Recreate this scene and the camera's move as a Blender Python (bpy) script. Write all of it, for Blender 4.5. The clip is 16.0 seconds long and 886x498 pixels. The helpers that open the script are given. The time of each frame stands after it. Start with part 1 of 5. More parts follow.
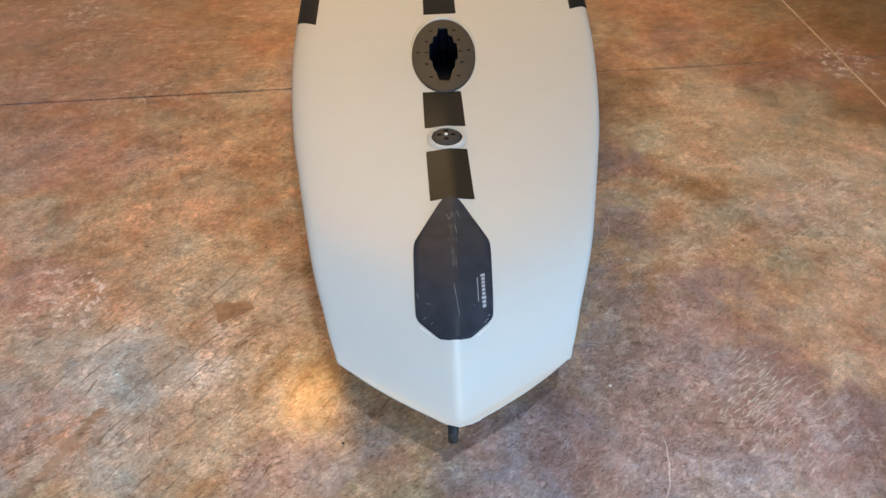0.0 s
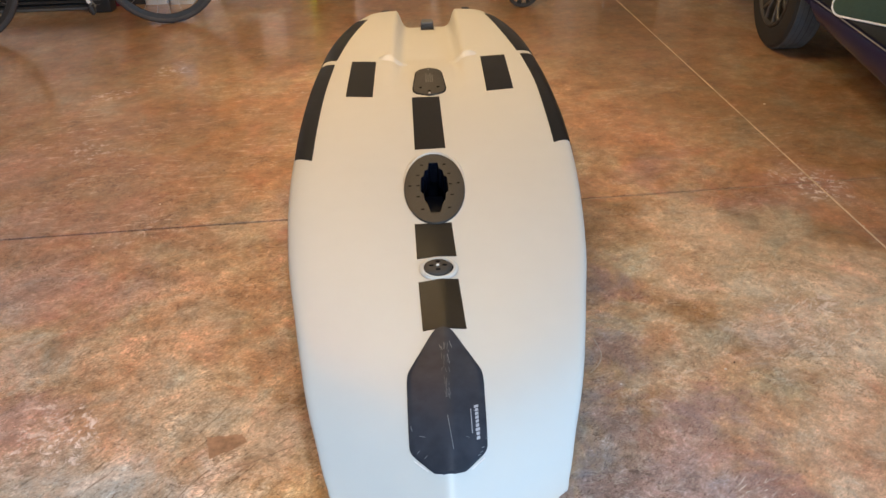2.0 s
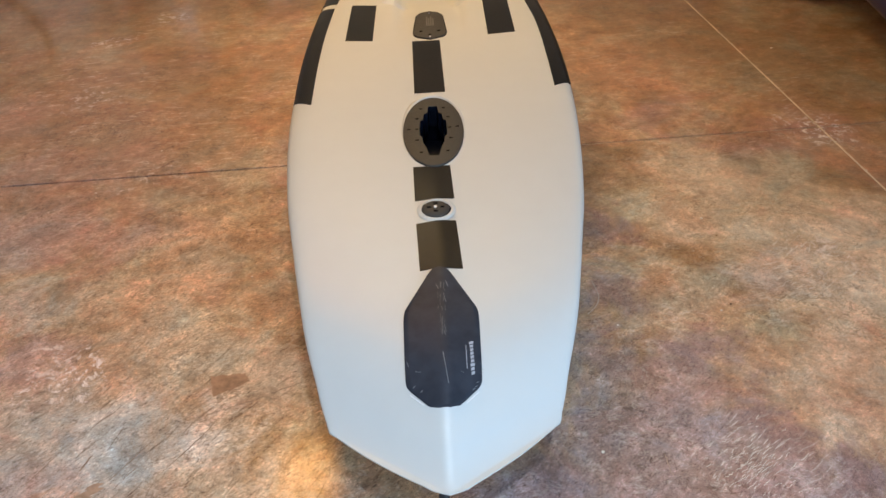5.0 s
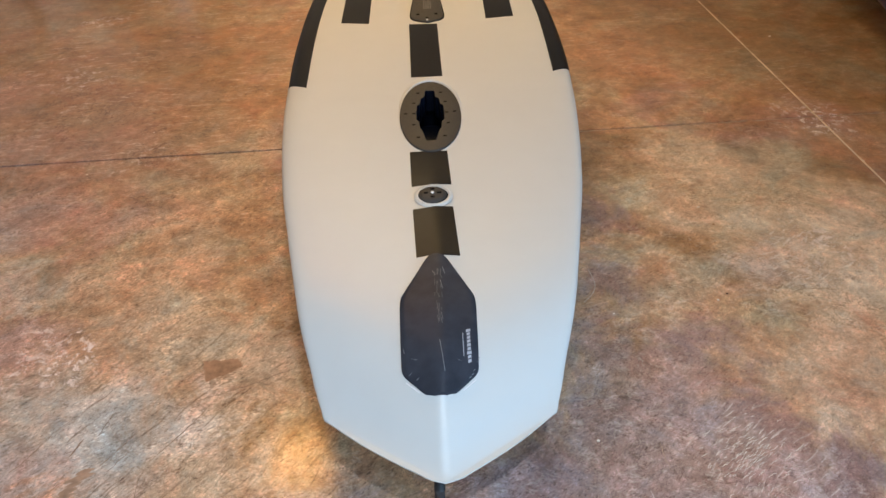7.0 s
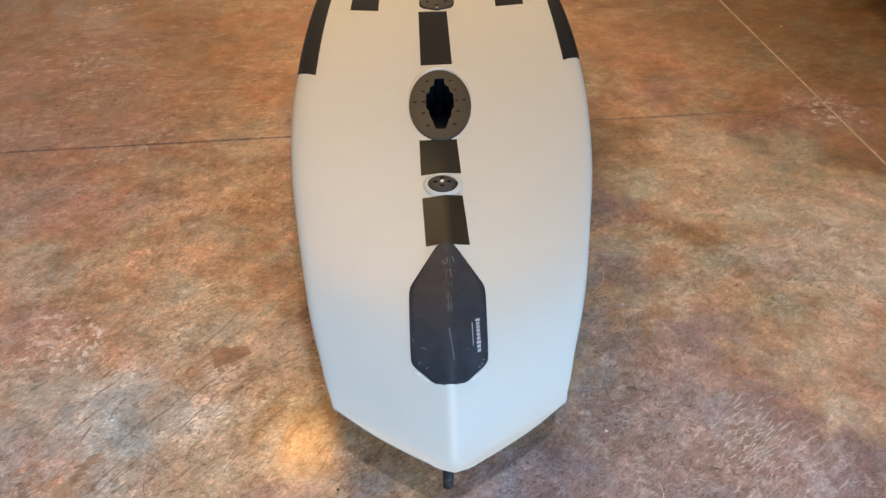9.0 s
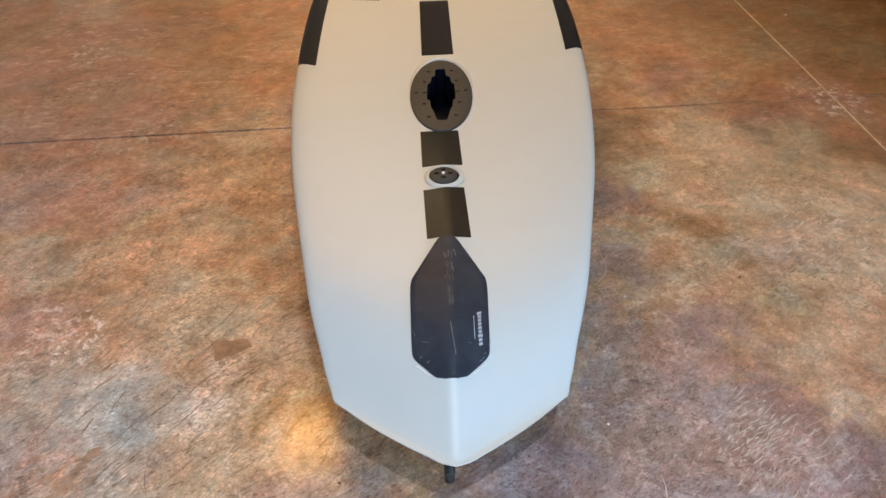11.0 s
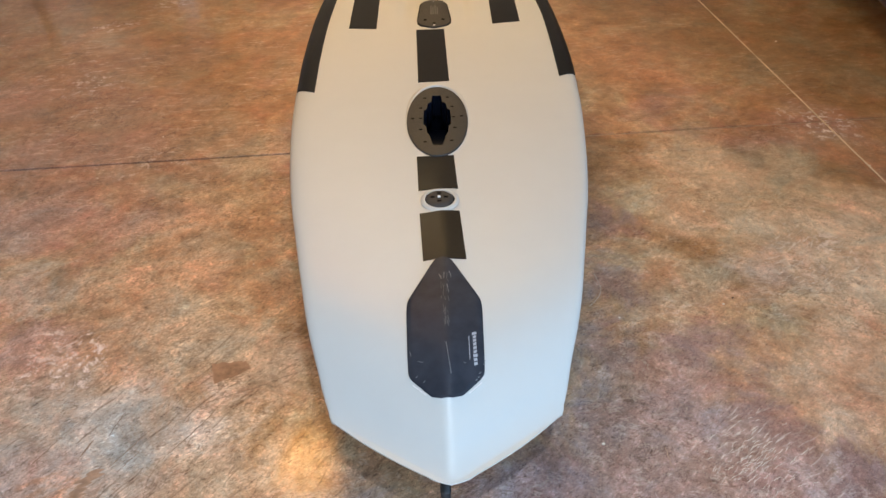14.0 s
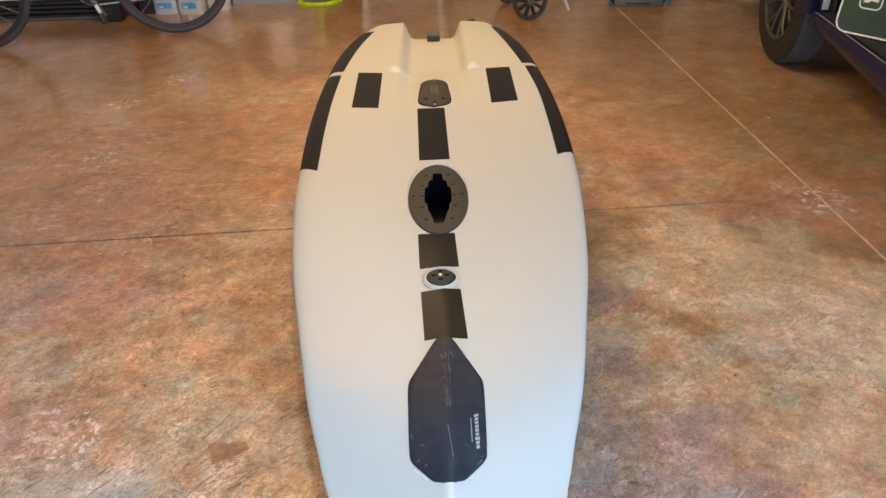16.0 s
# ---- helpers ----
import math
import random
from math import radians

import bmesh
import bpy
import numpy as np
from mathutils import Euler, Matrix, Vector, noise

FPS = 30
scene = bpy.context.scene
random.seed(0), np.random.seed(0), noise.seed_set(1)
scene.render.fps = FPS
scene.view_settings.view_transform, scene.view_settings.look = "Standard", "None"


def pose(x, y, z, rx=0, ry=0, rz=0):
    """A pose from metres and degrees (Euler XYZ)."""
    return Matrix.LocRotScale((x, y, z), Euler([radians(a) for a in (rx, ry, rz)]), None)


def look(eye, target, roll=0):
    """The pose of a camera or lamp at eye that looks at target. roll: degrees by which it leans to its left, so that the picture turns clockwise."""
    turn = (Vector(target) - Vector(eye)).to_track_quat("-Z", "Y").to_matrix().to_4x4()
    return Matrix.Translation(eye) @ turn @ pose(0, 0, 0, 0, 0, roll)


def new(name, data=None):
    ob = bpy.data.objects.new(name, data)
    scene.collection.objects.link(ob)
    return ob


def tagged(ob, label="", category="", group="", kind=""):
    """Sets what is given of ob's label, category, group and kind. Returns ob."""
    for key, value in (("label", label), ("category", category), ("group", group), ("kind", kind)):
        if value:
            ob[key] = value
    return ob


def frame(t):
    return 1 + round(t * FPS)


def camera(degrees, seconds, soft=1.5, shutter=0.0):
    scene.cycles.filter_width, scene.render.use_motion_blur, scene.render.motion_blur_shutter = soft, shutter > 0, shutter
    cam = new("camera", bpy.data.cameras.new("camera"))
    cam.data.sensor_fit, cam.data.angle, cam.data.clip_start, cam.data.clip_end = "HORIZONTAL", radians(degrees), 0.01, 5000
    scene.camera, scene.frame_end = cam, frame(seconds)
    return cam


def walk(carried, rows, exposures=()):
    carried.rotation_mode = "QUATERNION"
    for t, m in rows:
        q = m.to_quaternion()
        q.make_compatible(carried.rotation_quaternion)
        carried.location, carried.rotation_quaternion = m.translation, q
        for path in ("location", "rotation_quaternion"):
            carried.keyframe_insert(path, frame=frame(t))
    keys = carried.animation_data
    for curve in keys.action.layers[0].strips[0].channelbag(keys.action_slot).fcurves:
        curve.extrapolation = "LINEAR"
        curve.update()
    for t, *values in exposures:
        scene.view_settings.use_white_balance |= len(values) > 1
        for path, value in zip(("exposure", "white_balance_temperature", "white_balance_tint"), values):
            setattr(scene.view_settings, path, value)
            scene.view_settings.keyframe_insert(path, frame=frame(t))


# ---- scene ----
cam = camera(61.3, 16.0, soft=1.5)
PATH = [
    (0, (-0.025, 0.003, 1.354), (-0.02, 1.487, 0.013), -1.4),
    (0.5, (-0.025, -0.003, 1.351), (-0.016, 1.517, 0.05), -1.4),
    (1, (-0.018, -0.011, 1.365), (-0.002, 1.566, 0.134), -1.5),
    (1.5, (-0.018, -0.012, 1.379), (0.007, 1.621, 0.223), -1.7),
    (2, (-0.018, -0.005, 1.394), (0.011, 1.67, 0.302), -1.9),
    (2.5, (-0.016, -0.006, 1.401), (0.012, 1.697, 0.353), -2.0),
    (3, (-0.012, -0.014, 1.397), (0.012, 1.692, 0.353), -2.1),
    (3.5, (-0.01, -0.021, 1.391), (0.007, 1.666, 0.317), -2.1),
    (4, (-0.002, -0.027, 1.382), (0.008, 1.632, 0.265), -2.2),
    (4.5, (0.004, -0.033, 1.378), (0.01, 1.595, 0.217), -2.4),
    (5, (0.004, -0.032, 1.377), (0.008, 1.573, 0.183), -2.5),
    (7.5, (-0.011, -0.015, 1.367), (0.014, 1.562, 0.138), -1.3),
    (8, (-0.015, -0.017, 1.369), (0.006, 1.554, 0.131), -1.3),
    (8.5, (-0.017, -0.015, 1.363), (-0.003, 1.549, 0.117), -1.3),
    (9, (-0.017, -0.013, 1.366), (-0.007, 1.55, 0.118), -1.3),
    (11.5, (-0.015, 0.001, 1.363), (-0.011, 1.539, 0.085), -1.5),
    (12, (-0.014, -0.002, 1.361), (-0.009, 1.527, 0.072), -1.5),
    (12.5, (-0.011, -0.003, 1.353), (-0.006, 1.518, 0.054), -1.5),
    (13, (-0.006, -0.01, 1.354), (0.0, 1.516, 0.061), -1.5),
    (13.5, (-0.007, -0.021, 1.365), (0.001, 1.527, 0.099), -1.6),
    (14, (-0.007, -0.028, 1.376), (0.0, 1.56, 0.16), -1.7),
    (14.5, (-0.007, -0.029, 1.389), (0.002, 1.595, 0.222), -1.7),
    (15, (-0.011, -0.027, 1.388), (0.001, 1.628, 0.265), -1.7),
    (15.5, (-0.013, -0.025, 1.395), (0.001, 1.652, 0.305), -1.7),
    (16, (-0.011, -0.019, 1.403), (0.004, 1.671, 0.334), -1.6),
]
walk(cam, [(t, look(eye, target, roll)) for t, eye, target, roll in PATH],
     [(0, -0.10), (1.5, 0.0), (2.7, 0.12), (4.0, 0.03), (5.5, -0.05), (9, -0.08), (13, -0.08), (14.5, 0.0), (16, 0.09)])

# ---- light ----
world = bpy.data.worlds.new("sky")
scene.world = world
world.use_nodes = True
sky = world.node_tree.nodes.new("ShaderNodeTexSky")
sky.sky_type, sky.sun_disc = "NISHITA", False
sky.sun_elevation, sky.sun_rotation = radians(50), radians(20)
world.node_tree.nodes["Background"].inputs[1].default_value = 0.10
world.node_tree.links.new(sky.outputs[0], world.node_tree.nodes["Background"].inputs[0])


def lamp(name, kind, power, colour, m, **more):
    data = bpy.data.lights.new(name, kind)
    data.energy, data.color = power, colour
    for key, value in more.items():
        if key == "size":
            data.shape, data.size, data.size_y = "RECTANGLE", value[0], value[1]
        elif key == "disc":
            data.shape, data.size = "DISK", value
        elif key == "angle":
            data.angle = value
    ob = new(name, data)
    ob.matrix_world = m
    return ob


lamp("sun", "SUN", 3.0, (1.0, 0.95, 0.88), look((0.9, 4.0, 5.0), (0, 0, 0)), angle=radians(0.5))
lamp("daylight_in_door", "AREA", 82.0, (0.53, 0.73, 1.0), look((1.0, -1.48, 1.2), (0.7, 3.0, 1.0)), size=(5.2, 2.1))
lamp("bright_sky_in_door", "AREA", 62.0, (0.34, 0.62, 1.0), look((3.5, -1.46, 2.0), (0.1, 0.9, 0.2)), size=(0.34, 0.30))
lamp("ceiling_lamp", "AREA", 32.0, (0.68, 0.83, 1.0), look((0.20, -0.10, 2.58), (0.20, -0.10, 0)), disc=0.09)
lamp("ceiling_bulb_and_fill", "AREA", 11.0, (1.0, 0.36, 0.005), look((-0.91, 2.93, 2.58), (-0.91, 2.93, 0)), size=(0.26, 0.34))
# added broad warm fill, hung where the kayak hides its reflection
lamp("warm_fill", "AREA", 39.0, (1.0, 0.66, 0.26), look((-0.05, 3.40, 2.62), (-0.05, 3.40, 0)), size=(1.35, 1.8))
# added fill that brightens the things at the back; no lamp known there
lamp("ceiling_bulb_and_fill", "AREA", 13.0, (1.0, 0.72, 0.38), look((-0.74, 4.75, 2.58), (-0.74, 4.75, 0)), disc=0.34)

# ---- materials ----
def material(name, colour, rough=0.5, metal=0.0, vary=0.12, grain=40.0, bump=0.0, bump_scale=120.0, coat=0.0, wear=None, spec=0.5, smear=0.2):
    """A procedural surface: a base colour that varies at two scales, roughness with smears, and fine relief."""
    m = bpy.data.materials.new(name)
    m.use_nodes = True
    nt = m.node_tree
    n, link = nt.nodes, nt.links.new
    b = n["Principled BSDF"]
    b.inputs["Roughness"].default_value, b.inputs["Metallic"].default_value = rough, metal
    b.inputs["Coat Weight"].default_value, b.inputs["Coat Roughness"].default_value = coat, 0.08
    b.inputs["Specular IOR Level"].default_value = spec
    co = n.new("ShaderNodeTexCoord")
    big, fine = n.new("ShaderNodeTexNoise"), n.new("ShaderNodeTexNoise")
    for tex, size in ((big, grain * 0.12), (fine, grain)):
        tex.inputs["Scale"].default_value, tex.inputs["Detail"].default_value = size, 5
        link(co.outputs["Object"], tex.inputs["Vector"])
    both = n.new("ShaderNodeMath")
    both.operation = "MULTIPLY_ADD"
    link(fine.outputs["Fac"], both.inputs[0])
    both.inputs[1].default_value = 0.6
    link(big.outputs["Fac"], both.inputs[2])
    ramp = n.new("ShaderNodeValToRGB")
    ramp.color_ramp.elements[0].position, ramp.color_ramp.elements[1].position = 0.5, 1.1
    ramp.color_ramp.elements[0].color = (*[c * (1 - vary) for c in colour], 1)
    ramp.color_ramp.elements[1].color = (*(wear or [min(1, c * (1 + vary)) for c in colour]), 1)
    link(both.outputs[0], ramp.inputs[0])
    link(ramp.outputs[0], b.inputs["Base Color"])
    spread = n.new("ShaderNodeMapRange")
    spread.inputs["To Min"].default_value, spread.inputs["To Max"].default_value = rough * (1 - smear), min(1, rough * (1 + smear))
    link(big.outputs["Fac"], spread.inputs["Value"])
    link(spread.outputs[0], b.inputs["Roughness"])
    if bump:
        tex, rel = n.new("ShaderNodeTexNoise"), n.new("ShaderNodeBump")
        tex.inputs["Scale"].default_value, tex.inputs["Detail"].default_value = bump_scale, 4
        link(co.outputs["Object"], tex.inputs["Vector"])
        rel.inputs["Strength"].default_value, rel.inputs["Distance"].default_value = bump, 0.002
        link(tex.outputs["Fac"], rel.inputs["Height"])
        link(rel.outputs[0], b.inputs["Normal"])
    return m


def glowing(name, colour, strength):
    m = bpy.data.materials.new(name)
    m.use_nodes = True
    b = m.node_tree.nodes["Principled BSDF"]
    b.inputs["Emission Color"].default_value, b.inputs["Emission Strength"].default_value = (*colour, 1), strength
    return m


def stained_concrete():
    """Acid-stained, sealed concrete: cloudy browns with patches of rust, grey, plum and olive, and fine flecks."""
    m = bpy.data.materials.new("stained_concrete")
    m.use_nodes = True
    nt = m.node_tree
    n, link = nt.nodes, nt.links.new
    b = n["Principled BSDF"]
    geo = n.new("ShaderNodeNewGeometry")

    def noise_of(scale, detail, rough, distort=0.0, vector=None):
        tex = n.new("ShaderNodeTexNoise")
        tex.inputs["Scale"].default_value, tex.inputs["Detail"].default_value = scale, detail
        tex.inputs["Roughness"].default_value, tex.inputs["Distortion"].default_value = rough, distort
        link(vector or geo.outputs["Position"], tex.inputs["Vector"])
        return tex

    def ramp_of(value, stops):
        r = n.new("ShaderNodeValToRGB")
        while len(r.color_ramp.elements) < len(stops):
            r.color_ramp.elements.new(0.5)
        for e, (at, c) in zip(r.color_ramp.elements, stops):
            e.position, e.color = at, (*c, 1) if len(c) == 3 else c
        link(value, r.inputs[0])
        return r.outputs[0]

    def blend(kind, fac, a, c):
        x = n.new("ShaderNodeMix")
        x.data_type, x.blend_type = "RGBA", kind
        if isinstance(fac, float):
            x.inputs[0].default_value = fac
        else:
            link(fac, x.inputs[0])
        for slot, v in ((6, a), (7, c)):
            if isinstance(v, tuple):
                x.inputs[slot].default_value = (*v, 1)
            else:
                link(v, x.inputs[slot])
        return x.outputs[2]

    def part_of(value, much):
        x = n.new("ShaderNodeMath")
        x.operation = "MULTIPLY"
        link(value, x.inputs[0])
        if isinstance(much, float):
            x.inputs[1].default_value = much
        else:
            link(much, x.inputs[1])
        return x.outputs[0]

    def near(x, y, inner, outer, much, vector):
        away, fade = n.new("ShaderNodeVectorMath"), n.new("ShaderNodeMapRange")
        away.operation = "DISTANCE"
        link(vector, away.inputs[0])
        away.inputs[1].default_value = (x, y, 0)
        fade.interpolation_type = "SMOOTHSTEP"
        fade.inputs["From Min"].default_value, fade.inputs["From Max"].default_value = inner, outer
        fade.inputs["To Min"].default_value, fade.inputs["To Max"].default_value = much, 0
        link(away.outputs["Value"], fade.inputs["Value"])
        return fade.outputs[0]

    clouds = noise_of(1.6, 10, 0.64, 1.1)
    tone = ramp_of(clouds.outputs["Fac"], [(0.32, (0.20, 0.105, 0.045)), (0.42, (0.34, 0.185, 0.080)), (0.50, (0.45, 0.270, 0.145)),
                                           (0.56, (0.43, 0.300, 0.170)), (0.62, (0.46, 0.33, 0.19)), (0.70, (0.52, 0.41, 0.28))])
    hues = noise_of(1.25, 6, 0.6, 1.4)
    tone = blend("MIX", part_of(ramp_of(hues.outputs["Fac"], [(0.30, (1, 1, 1)), (0.44, (0, 0, 0))]), 0.75), tone, (0.40, 0.335, 0.235))
    tone = blend("MIX", part_of(ramp_of(hues.outputs["Fac"], [(0.55, (0, 0, 0)), (0.70, (1, 1, 1))]), 0.75), tone, (0.41, 0.225, 0.180))
    # patches of stain and of painted shade, each with a ragged edge
    ragged = noise_of(4.0, 9, 0.72, 0.6)
    shift = n.new("ShaderNodeVectorMath")
    shift.operation = "MULTIPLY_ADD"
    link(ragged.outputs["Color"], shift.inputs[0])
    shift.inputs[1].default_value, shift.inputs[2].default_value = (0.62, 0.62, 0), (-0.31, -0.31, 0)
    moved = n.new("ShaderNodeVectorMath")
    link(geo.outputs["Position"], moved.inputs[0])
    link(shift.outputs[0], moved.inputs[1])
    for x, y, size, colour, much in LEFT_STAINS + RIGHT_STAINS_AND_SHADE + FAR_STAINS_AND_SHADE:
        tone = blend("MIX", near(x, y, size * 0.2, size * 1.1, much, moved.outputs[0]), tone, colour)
    # the floor by the door is worn, the back of the garage smooth
    worn = near(-0.55, 0.9, 0.7, 2.5, 1.0, geo.outputs["Position"])
    rest = n.new("ShaderNodeMath")
    rest.operation = "MULTIPLY_ADD"
    link(worn, rest.inputs[0])
    rest.inputs[1].default_value, rest.inputs[2].default_value = 0.25, 0.75
    # blotches a hand across, in every shade
    blot = noise_of(7.5, 14, 0.84, 0.15)
    tone = blend("MULTIPLY", rest.outputs[0], tone, ramp_of(blot.outputs["Fac"], [(0.34, (0.42, 0.38, 0.36)), (0.44, (0.80, 0.77, 0.75)), (0.52, (1.04, 1.03, 1.02)), (0.64, (1.48, 1.52, 1.58))]))
    tint = noise_of(5.0, 10, 0.74, 0.6)
    tone = blend("MULTIPLY", rest.outputs[0], tone, ramp_of(tint.outputs["Fac"], [(0.36, (0.84, 1.02, 1.17)), (0.47, (0.98, 1.0, 1.0)), (0.56, (1.06, 0.96, 0.90)), (0.66, (1.12, 0.87, 0.82))]))
    # brushed smears: thin pale and dark strokes that wander
    bend = noise_of(2.2, 3, 0.5)
    def stroked(turn, along, across, vector):
        """Coordinates in which a texture is drawn out along the direction turn."""
        spin, pull = n.new("ShaderNodeMapping"), n.new("ShaderNodeMapping")
        spin.inputs["Rotation"].default_value, pull.inputs["Scale"].default_value = (0, 0, -turn), (along, across, 1)
        link(vector, spin.inputs["Vector"])
        link(spin.outputs[0], pull.inputs["Vector"])
        return pull.outputs[0]

    wander = n.new("ShaderNodeVectorMath")
    wander.operation = "MULTIPLY_ADD"
    link(bend.outputs["Color"], wander.inputs[0])
    wander.inputs[1].default_value = (0.16, 0.16, 0)
    link(geo.outputs["Position"], wander.inputs[2])
    marks = noise_of(17, 14, 0.88, 0.0, stroked(0.9, 0.9, 1.15, geo.outputs["Position"]))
    light = ramp_of(marks.outputs["Fac"], [(0.51, (0, 0, 0)), (0.60, (1, 1, 1))])
    dark = ramp_of(marks.outputs["Fac"], [(0.33, (1, 1, 1)), (0.45, (0, 0, 0))])
    tone = blend("MULTIPLY", part_of(part_of(light, 0.9), rest.outputs[0]), tone, (1.46, 1.51, 1.57))
    tone = blend("MULTIPLY", part_of(part_of(dark, 0.85), rest.outputs[0]), tone, (0.45, 0.37, 0.31))
    # flecks of bare cement and small pits
    fleck = noise_of(125, 8, 0.78, 0.5, stroked(0.5, 0.6, 1.3, geo.outputs["Position"]))
    tone = blend("MULTIPLY", part_of(part_of(ramp_of(fleck.outputs["Fac"], [(0.535, (0, 0, 0)), (0.60, (1, 1, 1))]), 0.70), worn), tone, (1.68, 1.72, 1.78))
    pits = noise_of(105, 8, 0.78, 0.5, stroked(0.8, 0.55, 1.3, geo.outputs["Position"]))
    tone = blend("MULTIPLY", part_of(part_of(ramp_of(pits.outputs["Fac"], [(0.40, (1, 1, 1)), (0.445, (0, 0, 0))]), 0.85), worn), tone, (0.40, 0.34, 0.30))
    # the cool cast of the daylight by the door, painted into the colour
    tone = blend("MULTIPLY", part_of(worn, 0.6), tone, (0.94, 1.0, 1.05))
    # trowel scratches near the door
    lines = noise_of(4.5, 7, 0.7, 0.2, stroked(0.95, 1.2, 13, wander.outputs[0]))
    thin = ramp_of(lines.outputs["Fac"], [(0.36, (1, 1, 1)), (0.43, (0, 0, 0))])
    tone = blend("MULTIPLY", part_of(thin, near(-0.62, 1.02, 0.25, 0.72, 0.8, geo.outputs["Position"])), tone, (0.38, 0.30, 0.24))
    scr = noise_of(6, 6, 0.7, 0.3, stroked(0.7, 3.0, 22, wander.outputs[0]))
    pale = ramp_of(scr.outputs["Fac"], [(0.56, (0, 0, 0)), (0.64, (1, 1, 1))])
    tone = blend("MIX", part_of(pale, near(0.66, 0.97, 0.06, 0.26, 0.7, moved.outputs[0])), tone, (0.78, 0.68, 0.56))
    tone = blend("MIX", part_of(pale, near(1.09, 1.63, 0.05, 0.25, 0.8, moved.outputs[0])), tone, (0.78, 0.70, 0.58))
    # pale worn streaks across the back of the floor
    worn_through = noise_of(6, 7, 0.72, 0.35, stroked(0.12, 2.2, 8.5, wander.outputs[0]))
    streak = ramp_of(worn_through.outputs["Fac"], [(0.55, (0, 0, 0)), (0.62, (1, 1, 1))])
    patchy = noise_of(2.6, 5, 0.65, 0.3)
    streak = part_of(streak, ramp_of(patchy.outputs["Fac"], [(0.44, (0.1, 0.1, 0.1)), (0.56, (1, 1, 1))]))
    tone = blend("MIX", part_of(streak, near(-1.1, 3.2, 0.5, 1.9, 0.55, geo.outputs["Position"])), tone, (0.74, 0.58, 0.45))
    tone = blend("MIX", part_of(streak, near(1.25, 3.0, 0.4, 1.5, 0.35, geo.outputs["Position"])), tone, (0.74, 0.58, 0.45))
    # short crinkled strokes of the brush, some pale, some dark, thicker in some places than others
    where = noise_of(3.1, 6, 0.65, 0.4)
    busy = part_of(ramp_of(where.outputs["Fac"], [(0.40, (0.25, 0.25, 0.25)), (0.60, (1, 1, 1))]), near(-0.8, 1.2, 1.0, 4.4, 1.0, geo.outputs["Position"]))
    for scale, wide, colour, much, kind in ((21, 0.018, (1.6, 1.65, 1.7), 0.50, "MULTIPLY"), (34, 0.022, (0.80, 0.68, 0.54), 0.34, "MIX"), (50, 0.022, (0.44, 0.35, 0.29), 0.75, "MULTIPLY"),
                                            (27, 0.018, (0.40, 0.31, 0.25), 0.80, "MULTIPLY"), (11, 0.007, (0.45, 0.36, 0.30), 0.60, "MULTIPLY")):
        vein = noise_of(scale, 5, 0.62, 0.7, stroked(scale * 0.37, 0.6, 1.2, geo.outputs["Position"]))
        line = ramp_of(vein.outputs["Fac"], [(0.5 - 2 * wide, (0, 0, 0)), (0.5 - 0.4 * wide, (1, 1, 1)), (0.5 + 0.4 * wide, (1, 1, 1)), (0.5 + 2 * wide, (0, 0, 0))])
        gaps = noise_of(scale * 0.55, 4, 0.7)
        part_line = part_of(line, ramp_of(gaps.outputs["Fac"], [(0.50, (0, 0, 0)), (0.58, (1, 1, 1))]))
        tone = blend(kind, part_of(part_of(part_line, busy), much), tone, colour)
    # crisp white crumbs of bare aggregate in the worn spot
    crumb = noise_of(26, 9, 0.78, 0.4)
    bare = ramp_of(crumb.outputs["Fac"], [(0.52, (0, 0, 0)), (0.57, (1, 1, 1))])
    for x, y, size, much in ((-0.985, 1.36, 0.075, 0.9), (-1.085, 1.40, 0.05, 0.75), (-1.035, 1.31, 0.075, 0.9), (-0.99, 1.25, 0.06, 0.7), (1.46, 2.49, 0.16, 0.85), (-1.06, 2.35, 0.09, 0.4), (-1.45, 4.07, 0.15, 0.5), (-1.62, 3.76, 0.11, 0.6), (-1.5, 3.0, 0.16, 0.45), (1.13, 1.66, 0.13, 0.55), (0.80, 0.95, 0.12, 0.22)):
        tone = blend("MIX", part_of(bare, near(x, y, size * 0.3, size * 1.1, much, moved.outputs[0])), tone, (0.88, 0.76, 0.68))
    tone = blend("MULTIPLY", 1.0, tone, (1.16, 1.18, 1.22))
    link(tone, b.inputs["Base Color"])
    gloss = n.new("ShaderNodeMapRange")
    gloss.inputs["To Min"].default_value, gloss.inputs["To Max"].default_value = 0.22, 0.50
    link(marks.outputs["Fac"], gloss.inputs["Value"])
    link(gloss.outputs[0], b.inputs["Roughness"])
    b.inputs["Coat Weight"].default_value = 0.8
    sheen = n.new("ShaderNodeMapRange")
    sheen.inputs["From Min"].default_value, sheen.inputs["From Max"].default_value = 0.35, 0.65
    sheen.inputs["To Min"].default_value, sheen.inputs["To Max"].default_value = 0.11, 0.22
    link(where.outputs["Fac"], sheen.inputs["Value"])
    link(sheen.outputs[0], b.inputs["Coat Roughness"])
    rel = n.new("ShaderNodeBump")
    rel.inputs["Strength"].default_value, rel.inputs["Distance"].default_value = 0.10, 0.004
    link(marks.outputs["Fac"], rel.inputs["Height"])
    fine = n.new("ShaderNodeBump")
    fine.inputs["Strength"].default_value, fine.inputs["Distance"].default_value = 0.16, 0.0012
    link(pits.outputs["Fac"], fine.inputs["Height"])
    link(rel.outputs[0], fine.inputs["Normal"])
    link(fine.outputs[0], b.inputs["Normal"])
    return m


